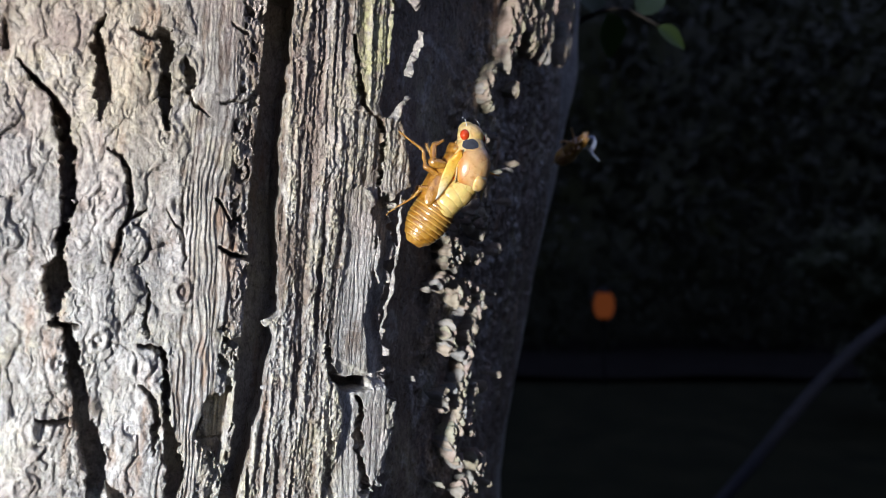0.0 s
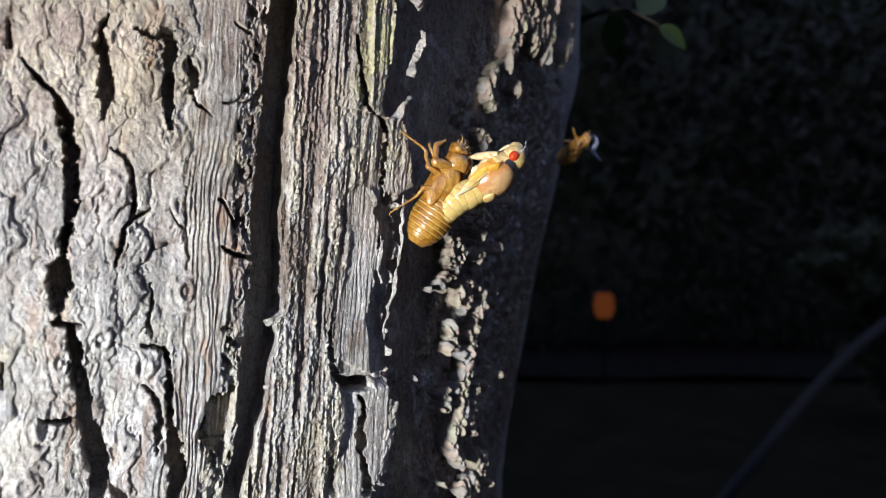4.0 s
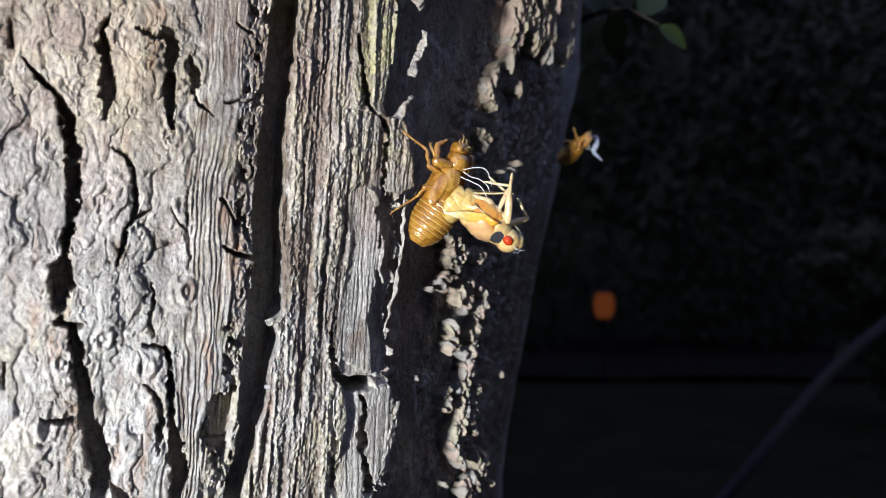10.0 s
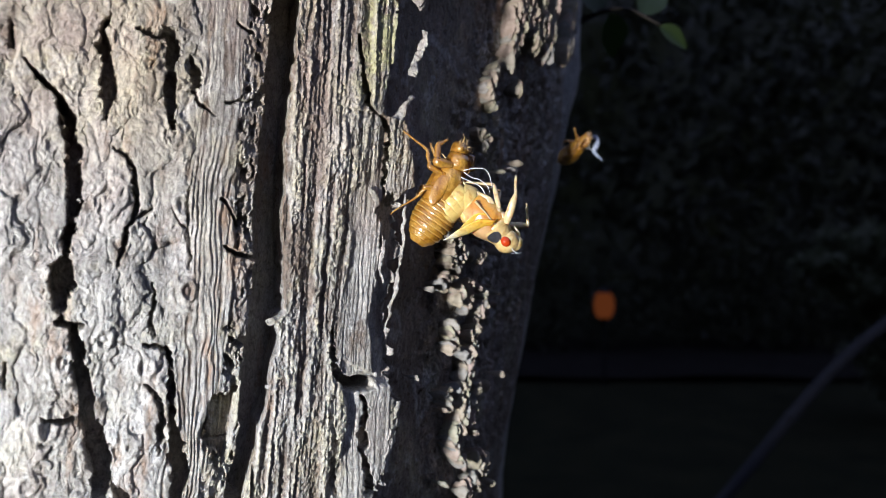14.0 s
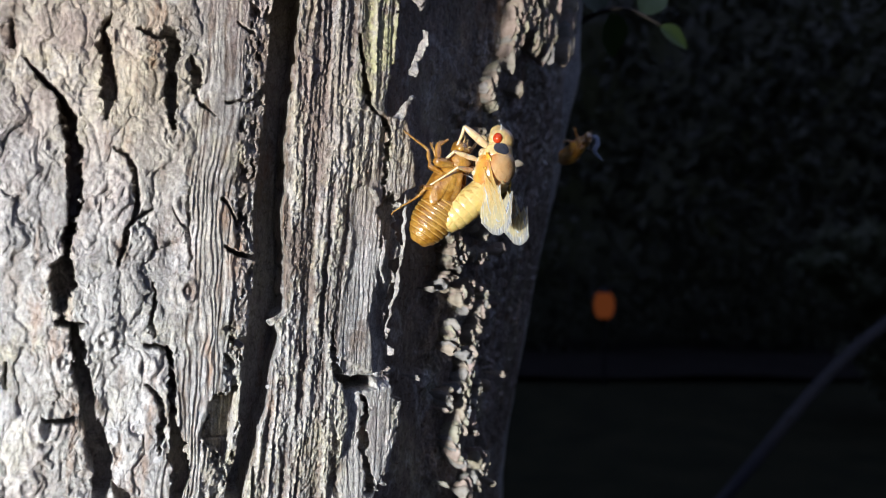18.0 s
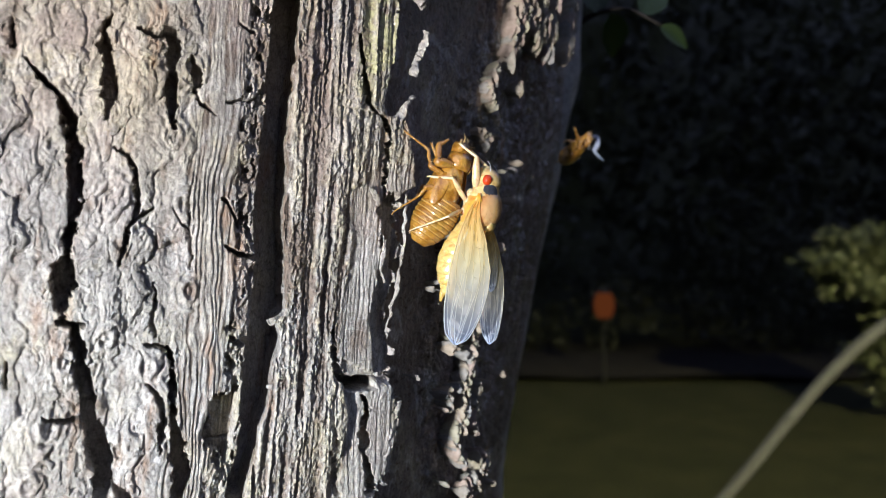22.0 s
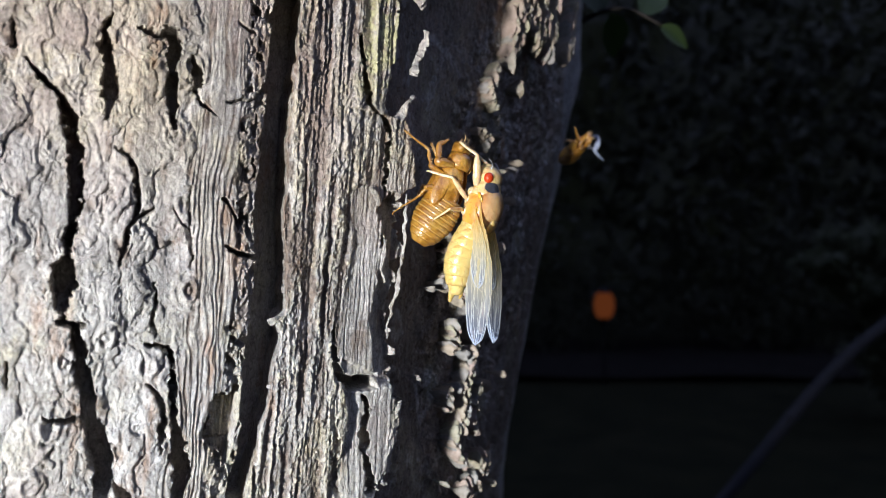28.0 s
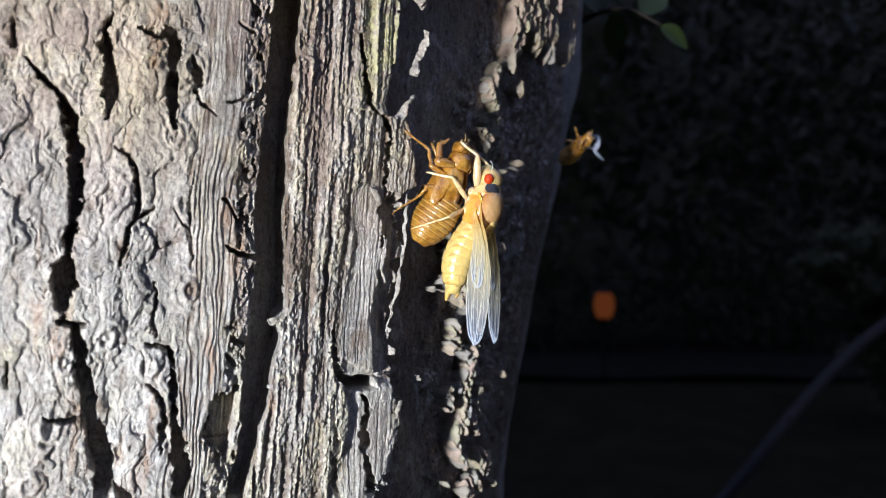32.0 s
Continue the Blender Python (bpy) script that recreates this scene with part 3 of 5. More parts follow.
def flat_patch(name, x0, x1, y0, y1, n, height, mat):
    xs, ys = np.linspace(x0, x1, n), np.linspace(y0, y1, n)
    X, Y = np.meshgrid(xs, ys)
    pts = np.stack([X, Y, height(X, Y)], -1).reshape(-1, 3)
    i = np.arange(n * n).reshape(n, n)
    me, _ = grid_mesh(name, pts, np.stack([i[:-1, :-1], i[:-1, 1:], i[1:, 1:], i[1:, :-1]], -1).reshape(-1, 4))
    me.materials.append(mat)
    return new(name, me)


def lawn_material():
    n = Nodes("lawn_grass")
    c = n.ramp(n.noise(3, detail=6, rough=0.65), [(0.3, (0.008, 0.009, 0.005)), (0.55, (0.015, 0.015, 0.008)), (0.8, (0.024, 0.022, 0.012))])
    return n.done(n.principled(c, 0.9, n.bump(n.noise(60, detail=4), 0.8, 0.03), Specular_IOR_Level=0.05))


LAWN = lawn_material()
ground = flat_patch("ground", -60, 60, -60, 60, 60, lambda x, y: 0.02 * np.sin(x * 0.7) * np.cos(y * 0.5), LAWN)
tagged(ground, "dim green lawn at night", "ground", kind="structure")

# added strip of ground; its near-black colour stands in for darkness past the lawn
UNLIT = Nodes("painted_dark")
UNLIT = UNLIT.done(UNLIT.principled(UNLIT.ramp(UNLIT.noise(9, detail=6), [(0.3, (0.007, 0.006, 0.006)), (0.7, (0.014, 0.012, 0.011))]), 0.95, UNLIT.bump(UNLIT.noise(40, detail=4), 0.8, 0.02), Specular_IOR_Level=0.05))
far_strip = flat_patch("unlit_strip", -9, 12, 6.15, 8.6, 40, lambda x, y: 0.05 + 0.02 * np.sin(x * 3.1) * np.cos(y * 4.0), UNLIT)
tagged(far_strip, "near-black strip added for the darkness past the lawn's far edge", "soil", kind="structure")

# ---- insects: soft materials ----


def flesh(name, stops, rough=0.34, glow=0.35, scale=900, axis=2, span=(-0.004, 0.004), bump=0.3):
    """Pale soft cuticle whose tint changes across the body."""
    n = Nodes(name)
    sep = n.add("ShaderNodeSeparateXYZ")
    n.link(n.co, sep.inputs[0])
    m = n.add("ShaderNodeMapRange")
    m.inputs[1].default_value, m.inputs[2].default_value = span
    n.link(sep.outputs[axis], m.inputs[0])
    j = n.add("ShaderNodeMath")
    j.operation = "MULTIPLY_ADD"
    n.link(n.noise(scale * 0.5, detail=3), j.inputs[0])
    j.inputs[1].default_value = 0.25
    n.link(m.outputs[0], j.inputs[2])
    c = n.ramp(j.outputs[0], stops)
    c = n.mix(0.45, c, n.ramp(n.noise(scale, detail=4), [(0.3, (0.62, 0.52, 0.36)), (0.6, (1, 1, 1))]), "MULTIPLY")
    c = n.mix(0.6, c, n.ramp(n.noise(scale * 0.42, detail=5, rough=0.65, warp=1.6), [(0.36, (0.60, 0.40, 0.20)), (0.47, (1, 1, 1))]), "MULTIPLY")
    p = n.principled(c, rough, n.bump(n.mix(0.5, n.noise(scale * 1.6, detail=3), n.noise(scale * 0.45, detail=3, warp=1.5)), bump * 0.7, 0.0004), Subsurface_Weight=glow, Subsurface_Scale=0.0012, Coat_Weight=0.6, Coat_Roughness=0.22)
    p.node.inputs["Subsurface Radius"].default_value = (1.0, 0.6, 0.25)
    return n.done(p)


CREAM = flesh("cream_cuticle", [(0.0, (0.72, 0.52, 0.22)), (0.6, (0.76, 0.58, 0.28)), (1.0, (0.72, 0.50, 0.20))])
LEG = flesh("pale_leg", [(0.0, (0.74, 0.60, 0.38)), (1.0, (0.68, 0.52, 0.29))])
THORAX = flesh("orange_thorax", [(0.0, (0.70, 0.54, 0.28)), (0.30, (0.72, 0.50, 0.20)), (0.52, (0.74, 0.36, 0.06)), (0.80, (0.50, 0.22, 0.06)), (1.0, (0.60, 0.38, 0.18))], span=(-0.0045, 0.0035), bump=0.14)
BELLY = flesh("yellow_abdomen", [(0.0, (0.46, 0.28, 0.06)), (0.3, (0.70, 0.54, 0.20)), (1.0, (0.67, 0.50, 0.17))], bump=0.3, axis=0, span=(-0.0014, 0.0017))


def plain(name, color, rough=0.4, coat=0.0, mottled=0.25, scale=800, spec=0.5):
    n = Nodes(name)
    c = n.mix(mottled, color, n.ramp(n.noise(scale, detail=4), [(0.3, (0.3, 0.3, 0.3)), (0.65, (1, 1, 1))]), "MULTIPLY")
    return n.done(n.principled(c, rough, n.bump(n.noise(scale * 2, detail=3), 0.3, 0.0002), Coat_Weight=coat, Specular_IOR_Level=spec))


RED_EYE = plain("red_eye", (0.50, 0.045, 0.008), 0.22, 0.6, 0.15)
BLACK = plain("black_marking", (0.045, 0.047, 0.055), 0.4, 0.5, 0.7, 1400)
WHITE = plain("white_thread", (0.85, 0.85, 0.88), 0.4)
CURL = plain("bluish_wing", (0.34, 0.40, 0.52), 0.45)
HAIR = plain("amber_hair", (0.60, 0.40, 0.18), 0.4)


def shell_material():
    n = Nodes("amber_shell")
    c = n.ramp(n.noise(260, detail=5, rough=0.6), [(0.30, (0.29, 0.105, 0.011)), (0.46, (0.58, 0.28, 0.032)), (0.64, (0.80, 0.48, 0.095))])
    c = n.mix(0.55, c, n.ramp(n.noise(1300, detail=5, rough=0.7), [(0.36, (0.35, 0.27, 0.16)), (0.58, (1, 1, 1))]), "MULTIPLY")
    wr = n.mix(0.6, n.noise(1500, detail=2, warp=0.8), n.noise(600, detail=1.5, warp=1.2))
    p = n.principled(c, 0.30, n.bump(wr, 0.55, 0.0008), Coat_Weight=1.0, Coat_Roughness=0.14, Coat_IOR=2.4, Specular_IOR_Level=1.0)
    tl = n.add("ShaderNodeBsdfTranslucent")
    n.link(c, tl.inputs[0])
    tr = n.add("ShaderNodeBsdfTransparent", Color=(0.95, 0.68, 0.28, 1))
    thin = n.ramp(n.noise(200, detail=3), [(0.35, (0.06, 0.06, 0.06)), (0.65, (0.26, 0.26, 0.26))])
    return n.done(n.blend(thin, n.blend(0.15, p, tl.outputs[0]), tr.outputs[0]))


SHELL = shell_material()
RIM = plain("pale_rim", (0.72, 0.48, 0.16), 0.2, 0.6, 0.4)


def wing_material(name, stops, clear):
    n = Nodes(name)
    span = n.attribute("span")
    c = n.ramp(span, stops)
    p = n.principled(c, 0.5, n.bump(n.noise(1400, (0.4, 1, 1), 3), 0.35, 0.0003))
    tl = n.add("ShaderNodeBsdfTranslucent")
    n.link(c, tl.inputs[0])
    tr = n.add("ShaderNodeBsdfTransparent", Color=(0.97, 0.97, 1.0, 1))
    see = n.ramp(span, [(0.0, (clear[0],) * 3), (0.45, (clear[1],) * 3), (1.0, (clear[2],) * 3)])
    return n.done(n.blend(see, n.blend(0.55, p, tl.outputs[0]), tr.outputs[0]))


PAD = flesh("yellow_pad", [(0.0, (0.72, 0.30, 0.03)), (0.3, (0.74, 0.42, 0.05)), (0.6, (0.74, 0.52, 0.12)), (0.85, (0.70, 0.58, 0.30)), (1.0, (0.70, 0.64, 0.48))], axis=0, span=(-0.001, 0.0095))
MEMBRANE = wing_material("wing_membrane", [(0.0, (0.82, 0.38, 0.04)), (0.14, (0.80, 0.58, 0.18)), (0.34, (0.76, 0.69, 0.42)), (0.58, (0.64, 0.63, 0.55)), (1.0, (0.26, 0.38, 0.66))], (0.02, 0.20, 0.66))
VEIN = wing_material("wing_vein", [(0.0, (0.85, 0.58, 0.14)), (0.4, (0.80, 0.70, 0.42)), (0.75, (0.74, 0.75, 0.70)), (1.0, (0.70, 0.78, 0.90))], (0.0, 0.02, 0.05))

# ---- insects: shapes, in millimetres ----
MM = 0.001


def part(name, bm, material, parent, label="", smooth=True):
    me = bpy.data.meshes.new(name)
    if material in (CREAM, THORAX, LEG):
        for v in bm.verts:
            v.co += noise.noise_vector(v.co * 500) * 0.00010
    if material is PAD:
        for v in bm.verts:
            v.co += noise.noise_vector(v.co * 450) * 0.00035 + noise.noise_vector(Vector((v.co.x * 300, v.co.y * 1600, v.co.z * 900))) * 0.00022
    if material is BELLY:
        for v in bm.verts:
            v.co += noise.noise_vector(v.co * 1000) * 0.00007
    if material is SHELL:
        for v in bm.verts:
            v.co += noise.noise_vector(v.co * 500) * 0.00010 + noise.noise_vector(v.co * 1500) * 0.00004
    bmesh.ops.recalc_face_normals(bm, faces=bm.faces)
    for f in bm.faces:
        f.smooth = smooth
    bm.to_mesh(me)
    bm.free()
    me.materials.append(material)
    ob = new(name, me)
    ob.parent = parent
    return tagged(ob, label)


def loft(profile, n=24, skip=None, caps=True):
    """A body along x: rows of (x, half width, half height, lift); skip: faces left out by (row, angle)."""
    bm = bmesh.new()
    rings = []
    for x, ry, rz, lift in profile:
        rings.append([bm.verts.new((x * MM, ry * math.sin(2 * math.pi * k / n) * MM, (lift + rz * math.cos(2 * math.pi * k / n)) * MM)) for k in range(n)])
    for i, (a, b) in enumerate(zip(rings, rings[1:])):
        for k in range(n):
            ang = ((k + 0.5) / n * 360 + 180) % 360 - 180
            if skip and skip(i, ang):
                continue
            bm.faces.new((a[k], a[(k + 1) % n], b[(k + 1) % n], b[k]))
    if caps:
        for r in (rings[0], rings[-1]):
            bm.faces.new(r)
    return bm


def smooth_path(points, steps=6):
    """A Catmull-Rom line through the points."""
    p = [Vector(q) for q in points]
    p = [p[0] * 2 - p[1]] + p + [p[-1] * 2 - p[-2]]
    out = []
    for i in range(1, len(p) - 2):
        for k in range(steps):
            t = k / steps
            a, b, c, d = p[i - 1:i + 3]
            out.append(0.5 * ((2 * b) + (c - a) * t + (2 * a - 5 * b + 4 * c - d) * t * t + (3 * b - a - 3 * c + d) * t ** 3))
    return out + [p[-2]]


def tube(points, radii, n=10, bm=None, steps=5, squash=1.0):
    """A tapered, rounded tube through points (mm); radii at the points."""
    bm = bm or bmesh.new()
    line = smooth_path(points, steps)
    rad = [float(r) for r in np.interp(np.linspace(0, 1, len(line)), np.linspace(0, 1, len(radii)), radii)]
    side = Vector((0, 1, 0))
    rings = []
    for i, q in enumerate(line):
        d = (line[min(i + 1, len(line) - 1)] - line[max(i - 1, 0)]).normalized()
        u = side - d * side.dot(d)
        if u.length < 0.05:
            u = Vector((0, 0, 1)) - d * d.z
        u.normalize()
        w = d.cross(u)
        side = u
        rings.append([bm.verts.new((q + rad[i] * (squash * u * math.cos(2 * math.pi * k / n) + w * math.sin(2 * math.pi * k / n))) * MM) for k in range(n)])
    for a, b in zip(rings, rings[1:]):
        for k in range(n):
            bm.faces.new((a[k], a[(k + 1) % n], b[(k + 1) % n], b[k]))
    for r in (rings[0], rings[-1]):
        bm.faces.new(r)
    return bm


def ball(center, size, n=16, bm=None):
    bm = bm or bmesh.new()
    made = bmesh.ops.create_uvsphere(bm, u_segments=n, v_segments=max(6, n // 2), radius=1.0)["verts"]
    for v in made:
        v.co = Vector([(c + s * x) * MM for c, s, x in zip(center, size, v.co)])
    return bm


SHARP = ((0, 0.86), (0.05, 0.95), (0.14, 0.985), (0.35, 1.005), (0.6, 1.0), (0.8, 0.975), (0.93, 0.94), (1.0, 0.88))
SOFT = ((0, 0.82), (0.05, 0.905), (0.13, 0.96), (0.28, 0.99), (0.5, 1.0), (0.72, 0.99), (0.88, 0.95), (1.0, 0.84))


def scalloped(x0, x1, a, b, lip=0.16, lift=(0, 0), form=SHARP):
    """One ring of a jointed abdomen: swells and steps in at its hind rim. a, b: half sizes at the ends."""
    rows = []
    for t, k in form:
        rows.append((x0 + (x1 - x0) * t, (a[0] + (b[0] - a[0]) * t) * k + lip * (t < 0.3), (a[1] + (b[1] - a[1]) * t) * k, lift[0] + (lift[1] - lift[0]) * t))
    return loft(rows, 40)


# the insects stand in an upright plane beside the bark: u to the right, v downwards, w forwards
K, PLANE = 0.0001093, 0.132


def at(u, v, w=0.0):
    return Vector(((u - 784) * K, PLANE - w * MM, 1.2 + (441 - v) * K))


BASE = at(775, 345)


def local(u, v, w=0.0):
    """The same in mm from the insects' base."""
    return (at(u, v, w) - BASE) / MM


def turned(origin, fwd, dorsal):
    """A pose with x forwards and z towards the back."""
    x = Vector(fwd).normalized()
    z = (Vector(dorsal) - x * Vector(dorsal).dot(x)).normalized()
    y = z.cross(x)
    m = Matrix((x, y, z)).transposed().to_4x4()
    m.translation = origin
    return m


def posture(origin, fwd, roll):
    """fwd in the plane; roll: degrees by which the back turns forwards."""
    f = Vector(fwd).normalized()
    side = Vector((f.z, 0, -f.x)).normalized()
    r = radians(roll)
    return turned(origin, f, side * math.cos(r) + Vector((0, -1, 0)) * math.sin(r))


def solid(ob, thick):
    m = ob.modifiers.new("thickness", "SOLIDIFY")
    m.thickness, m.offset = thick * MM, -1
    return ob


def build_shell():
    """The cast skin, split along its back, that clings to the bark."""
    root = new("cicada_shell")
    root.location = BASE
    tagged(root, "empty amber nymph shell split along its back, clinging to bark", "insect shell")
    # abdomen: seven rings and a tip
    f = local(787, 352, 0) - local(736, 428, 0)
    back = posture(local(762, 390, 0) * MM, f, 12)
    n, length = 10, 10.2
    sizes = [3.5, 3.9, 4.15, 4.3, 4.32, 4.25, 4.1, 3.8, 3.35, 2.7, 1.6]
    for k in range(n):
        x1, x0 = length / 2 - k * length / n, length / 2 - (k + 1) * length / n - 0.22
        a, b = sizes[k + 1], sizes[k]
        ob = part("abdomen_ring", scalloped(x0, x1, (a * 1.0, a * 0.97), (b * 1.0, b * 0.97), 0.16), SHELL, root)
        ob.matrix_local = back
        loop = [(x0 + 0.3, (a * 0.99 + 0.2) * math.sin(2 * math.pi * i / 30), (a * 0.96 + 0.05) * math.cos(2 * math.pi * i / 30)) for i in range(31)]
        part("rim", tube(loop, [0.07, 0.07], 6, None, 1), RIM, ob, "pale raised rim")
    # thorax, open along the back
    f2 = local(812, 288) - local(780, 355)
    mid = posture(local(790, 325, 0) * MM, f2, 18)
    rows = [(-4.6, 3.7, 3.5, 0), (-3.6, 4.1, 3.7, 0.1), (-2.0, 4.2, 3.7, 0.1), (0, 4.0, 3.5, 0), (1.6, 3.7, 3.2, -0.2), (2.8, 3.2, 2.8, -0.3), (3.6, 2.8, 2.5, -0.3)]
    ob = part("thorax_shell", loft(rows, 36, lambda i, a: abs(a) < (24 if i < 4 else 16), False), SHELL, root, "amber thorax shell with a gaping split")
    ob.matrix_local = mid
    solid(ob, 0.12)
    for sgn in (1, -1):
        pad = loft([(-3.8, 0.25, 0.1, 0), (-3.2, 0.8, 0.2, 0.1), (-1.6, 1.25, 0.28, 0.15), (0.4, 1.3, 0.28, 0.15), (2.0, 1.1, 0.25, 0.1), (3.2, 0.5, 0.15, 0)], 18)
        ob = part("wing_pad", pad, SHELL, root, "glossy folded wing pad")
        ob.matrix_local = mid @ pose(-1.6 * MM, sgn * 3.95 * MM, 0.4 * MM, -sgn * 76, 0, -sgn * 10)
    # pronotum and head
    neck = posture(local(809, 288, 0.3) * MM, local(816, 262) - local(806, 292), 10)
    ob = part("pronotum_shell", loft([(-1.7, 2.9, 2.4, 0), (-1.0, 3.15, 2.6, 0), (0.4, 3.0, 2.4, 0), (1.4, 2.7, 2.0, -0.1)], 30, lambda i, a: abs(a) < 9, False), SHELL, root)
    ob.matrix_local = neck
    solid(ob, 0.1)
    head = part("head_shell", loft([(-0.9, 2.4, 1.8, 0), (-0.2, 2.6, 1.9, 0), (0.7, 2.2, 1.6, -0.1), (1.3, 1.4, 1.2, -0.3), (1.7, 0.5, 0.6, -0.5)], 24), SHELL, root)
    head.matrix_local = neck @ pose(2.3 * MM, 0, -0.4 * MM, 0, 14, 0)
    for sgn in (1, -1):
        part("eye_cap", ball((-0.1, sgn * 2.5, 0.3), (0.8, 0.8, 0.8)), SHELL, head, "clear empty eye cap")
        part("antenna_shell", tube([(1.1, sgn * 1.1, 0.4), (2.0, sgn * 1.7, 0.9), (2.8, sgn * 2.2, 0.7)], (0.13, 0.08, 0.03), 6), HAIR, head)
    bristles(head, [(1.2, 0, 0), (0.4, 1.2, 1.5), (0.4, -1.2, 1.5), (0.9, 0.8, 1.2), (1.5, 0.4, 0), (0.2, 2.2, 0.6), (1.0, 1.6, 0.2)], 9, 1.3)
    # legs: thigh, then shin with its claw
    legs = (
        ("foreleg", (797, 296, 3.0), (772, 292, 4.5), (774, 262, 3.5), (789, 252, 2.5), 1.0, 0.62),
        ("foreleg", (815, 296, -2.0), (834, 297, -2.0), (836, 276, -2.5), (822, 271, -2.5), 0.62, 0.42),
        ("middle_leg", (783, 312, 3.0), (760, 299, 3.5), (753, 268, 2.5), (710, 235, 4.0), 0.62, 0.34),
        ("middle_leg", (790, 305, -3.0), (776, 290, -3.5), (764, 262, -3.5), (758, 248, -4.0), 0.6, 0.34),
        ("hind_leg", (776, 335, 3.2), (752, 336, 3.8), (738, 350, 3.0), (696, 378, 4.6), 0.55, 0.30),
        ("hind_leg", (780, 345, -3.0), (757, 330, -3.5), (744, 327, -3.5), (735, 340, -3.8), 0.6, 0.4),
    )
    for name, hip, knee, mid_, foot, r1, r2 in legs:
        o = local(*hip)
        pts = [local(*q) - o for q in (hip, knee, mid_)]
        thigh = part(name, tube([pts[0], pts[1] * 0.55, pts[1], pts[1].lerp(pts[2], 0.25)], (r1 * 0.6, r1, r1 * 0.95, r1 * 0.45), 12), SHELL, root)
        thigh.location = o * MM
        a, b, c = pts[1], pts[2], local(*foot) - o
        tip = c + (c - b).normalized() * 0.5 + Vector((0, 0, -0.35))
        part("shin", tube([a.lerp(b, 0.1), a.lerp(b, 0.55), b, b.lerp(c, 0.5), c, tip], (r1 * 0.5, r1 * 0.62, r2 * 0.9, r2 * 0.55, r2 * 0.4, 0.05), 10), SHELL, thigh)
        bristles(thigh, [a.lerp(b, 0.3), a.lerp(b, 0.7), b, b.lerp(c, 0.35), b.lerp(c, 0.6), b.lerp(c, 0.8), a], 4, 0.9)
    return root


THREADS = []


def build_threads():
    """White linings of the air tubes, pulled out of the shell."""
    root = SHELL_ROOT
    o = local(816, 306, 1.5)
    for pts, r in (([(816, 302), (835, 297), (853, 297), (862, 306), (869, 328)], 0.07), ([(818, 305), (832, 313), (846, 316), (860, 326), (866, 338)], 0.07), ([(814, 314), (830, 320), (848, 328), (856, 338), (862, 348)], 0.08)):
        ob = part("air_tube_thread", tube([local(u, v, 2.5) - o for u, v in pts], [r, r, r, r, r * 0.6], 6), WHITE, root, "fine white thread")
        ob.location = o * MM
        THREADS.append(ob)


def key_threads():
    """They come out with the insect and slip back when it lets go."""
    o = local(816, 306, 1.5) * MM
    for k, ob in enumerate(THREADS):
        walk(ob, [(t, pose(o.x + dx * MM, o.y + dy * MM, o.z + dz * MM, 0, r, 0)) for t, dx, dy, dz, r in (
            (0, -3.2, 3.5, -1.5, 70), (3.5, -3.2, 3.5, -1.5, 70), (4.5, -1.5, 1.5, -1.0, 30), (5.5, 0, 0, 0.2, -4), (8, 0, 0, 0, 0), (13, 0, 0, -0.4, 4),
            (16.5, 0, 0, 0, -12), (17.3, -1, 1, 0, -20), (18, -2.5, 2.5, -0.5, 20), (19, -3.2, 3.5, -1.5, 70), (32, -3.2, 3.5, -1.5, 70))])


def bristles(parent, spots, count, length=1.1):
    bm = bmesh.new()
    rnd = random.Random(len(spots) * 7 + count)
    for q in spots:
        for _ in range(count):
            d = Vector((rnd.uniform(-1, 1), rnd.uniform(-1, 1), rnd.uniform(-0.6, 1))).normalized() * rnd.uniform(0.5, 1.0) * length
            q = Vector(q)
            tube([q, q + d * 0.6, q + d + Vector((0, 0, 0.12))], (0.06, 0.045, 0.015), 4, bm, 2)
    part("bristles", bm, HAIR, parent, "fine amber bristles")


WING = 27.4
FRONT = [(0, 0.6), (0.08, 1.5), (0.25, 2.1), (0.5, 2.0), (0.75, 1.2), (0.88, 0.3), (0.95, -0.7), (0.985, -1.7), (1.0, -2.6)]
REAR = [(0, 0.0), (0.08, -0.5), (0.15, -1.2), (0.25, -3.0), (0.45, -5.5), (0.6, -6.2), (0.75, -6.1), (0.88, -5.5), (0.95, -4.7), (0.985, -3.9), (1.0, -3.0)]


def rim(table, t):
    return float(np.interp(t, [a for a, _ in table], [b for _, b in table]))


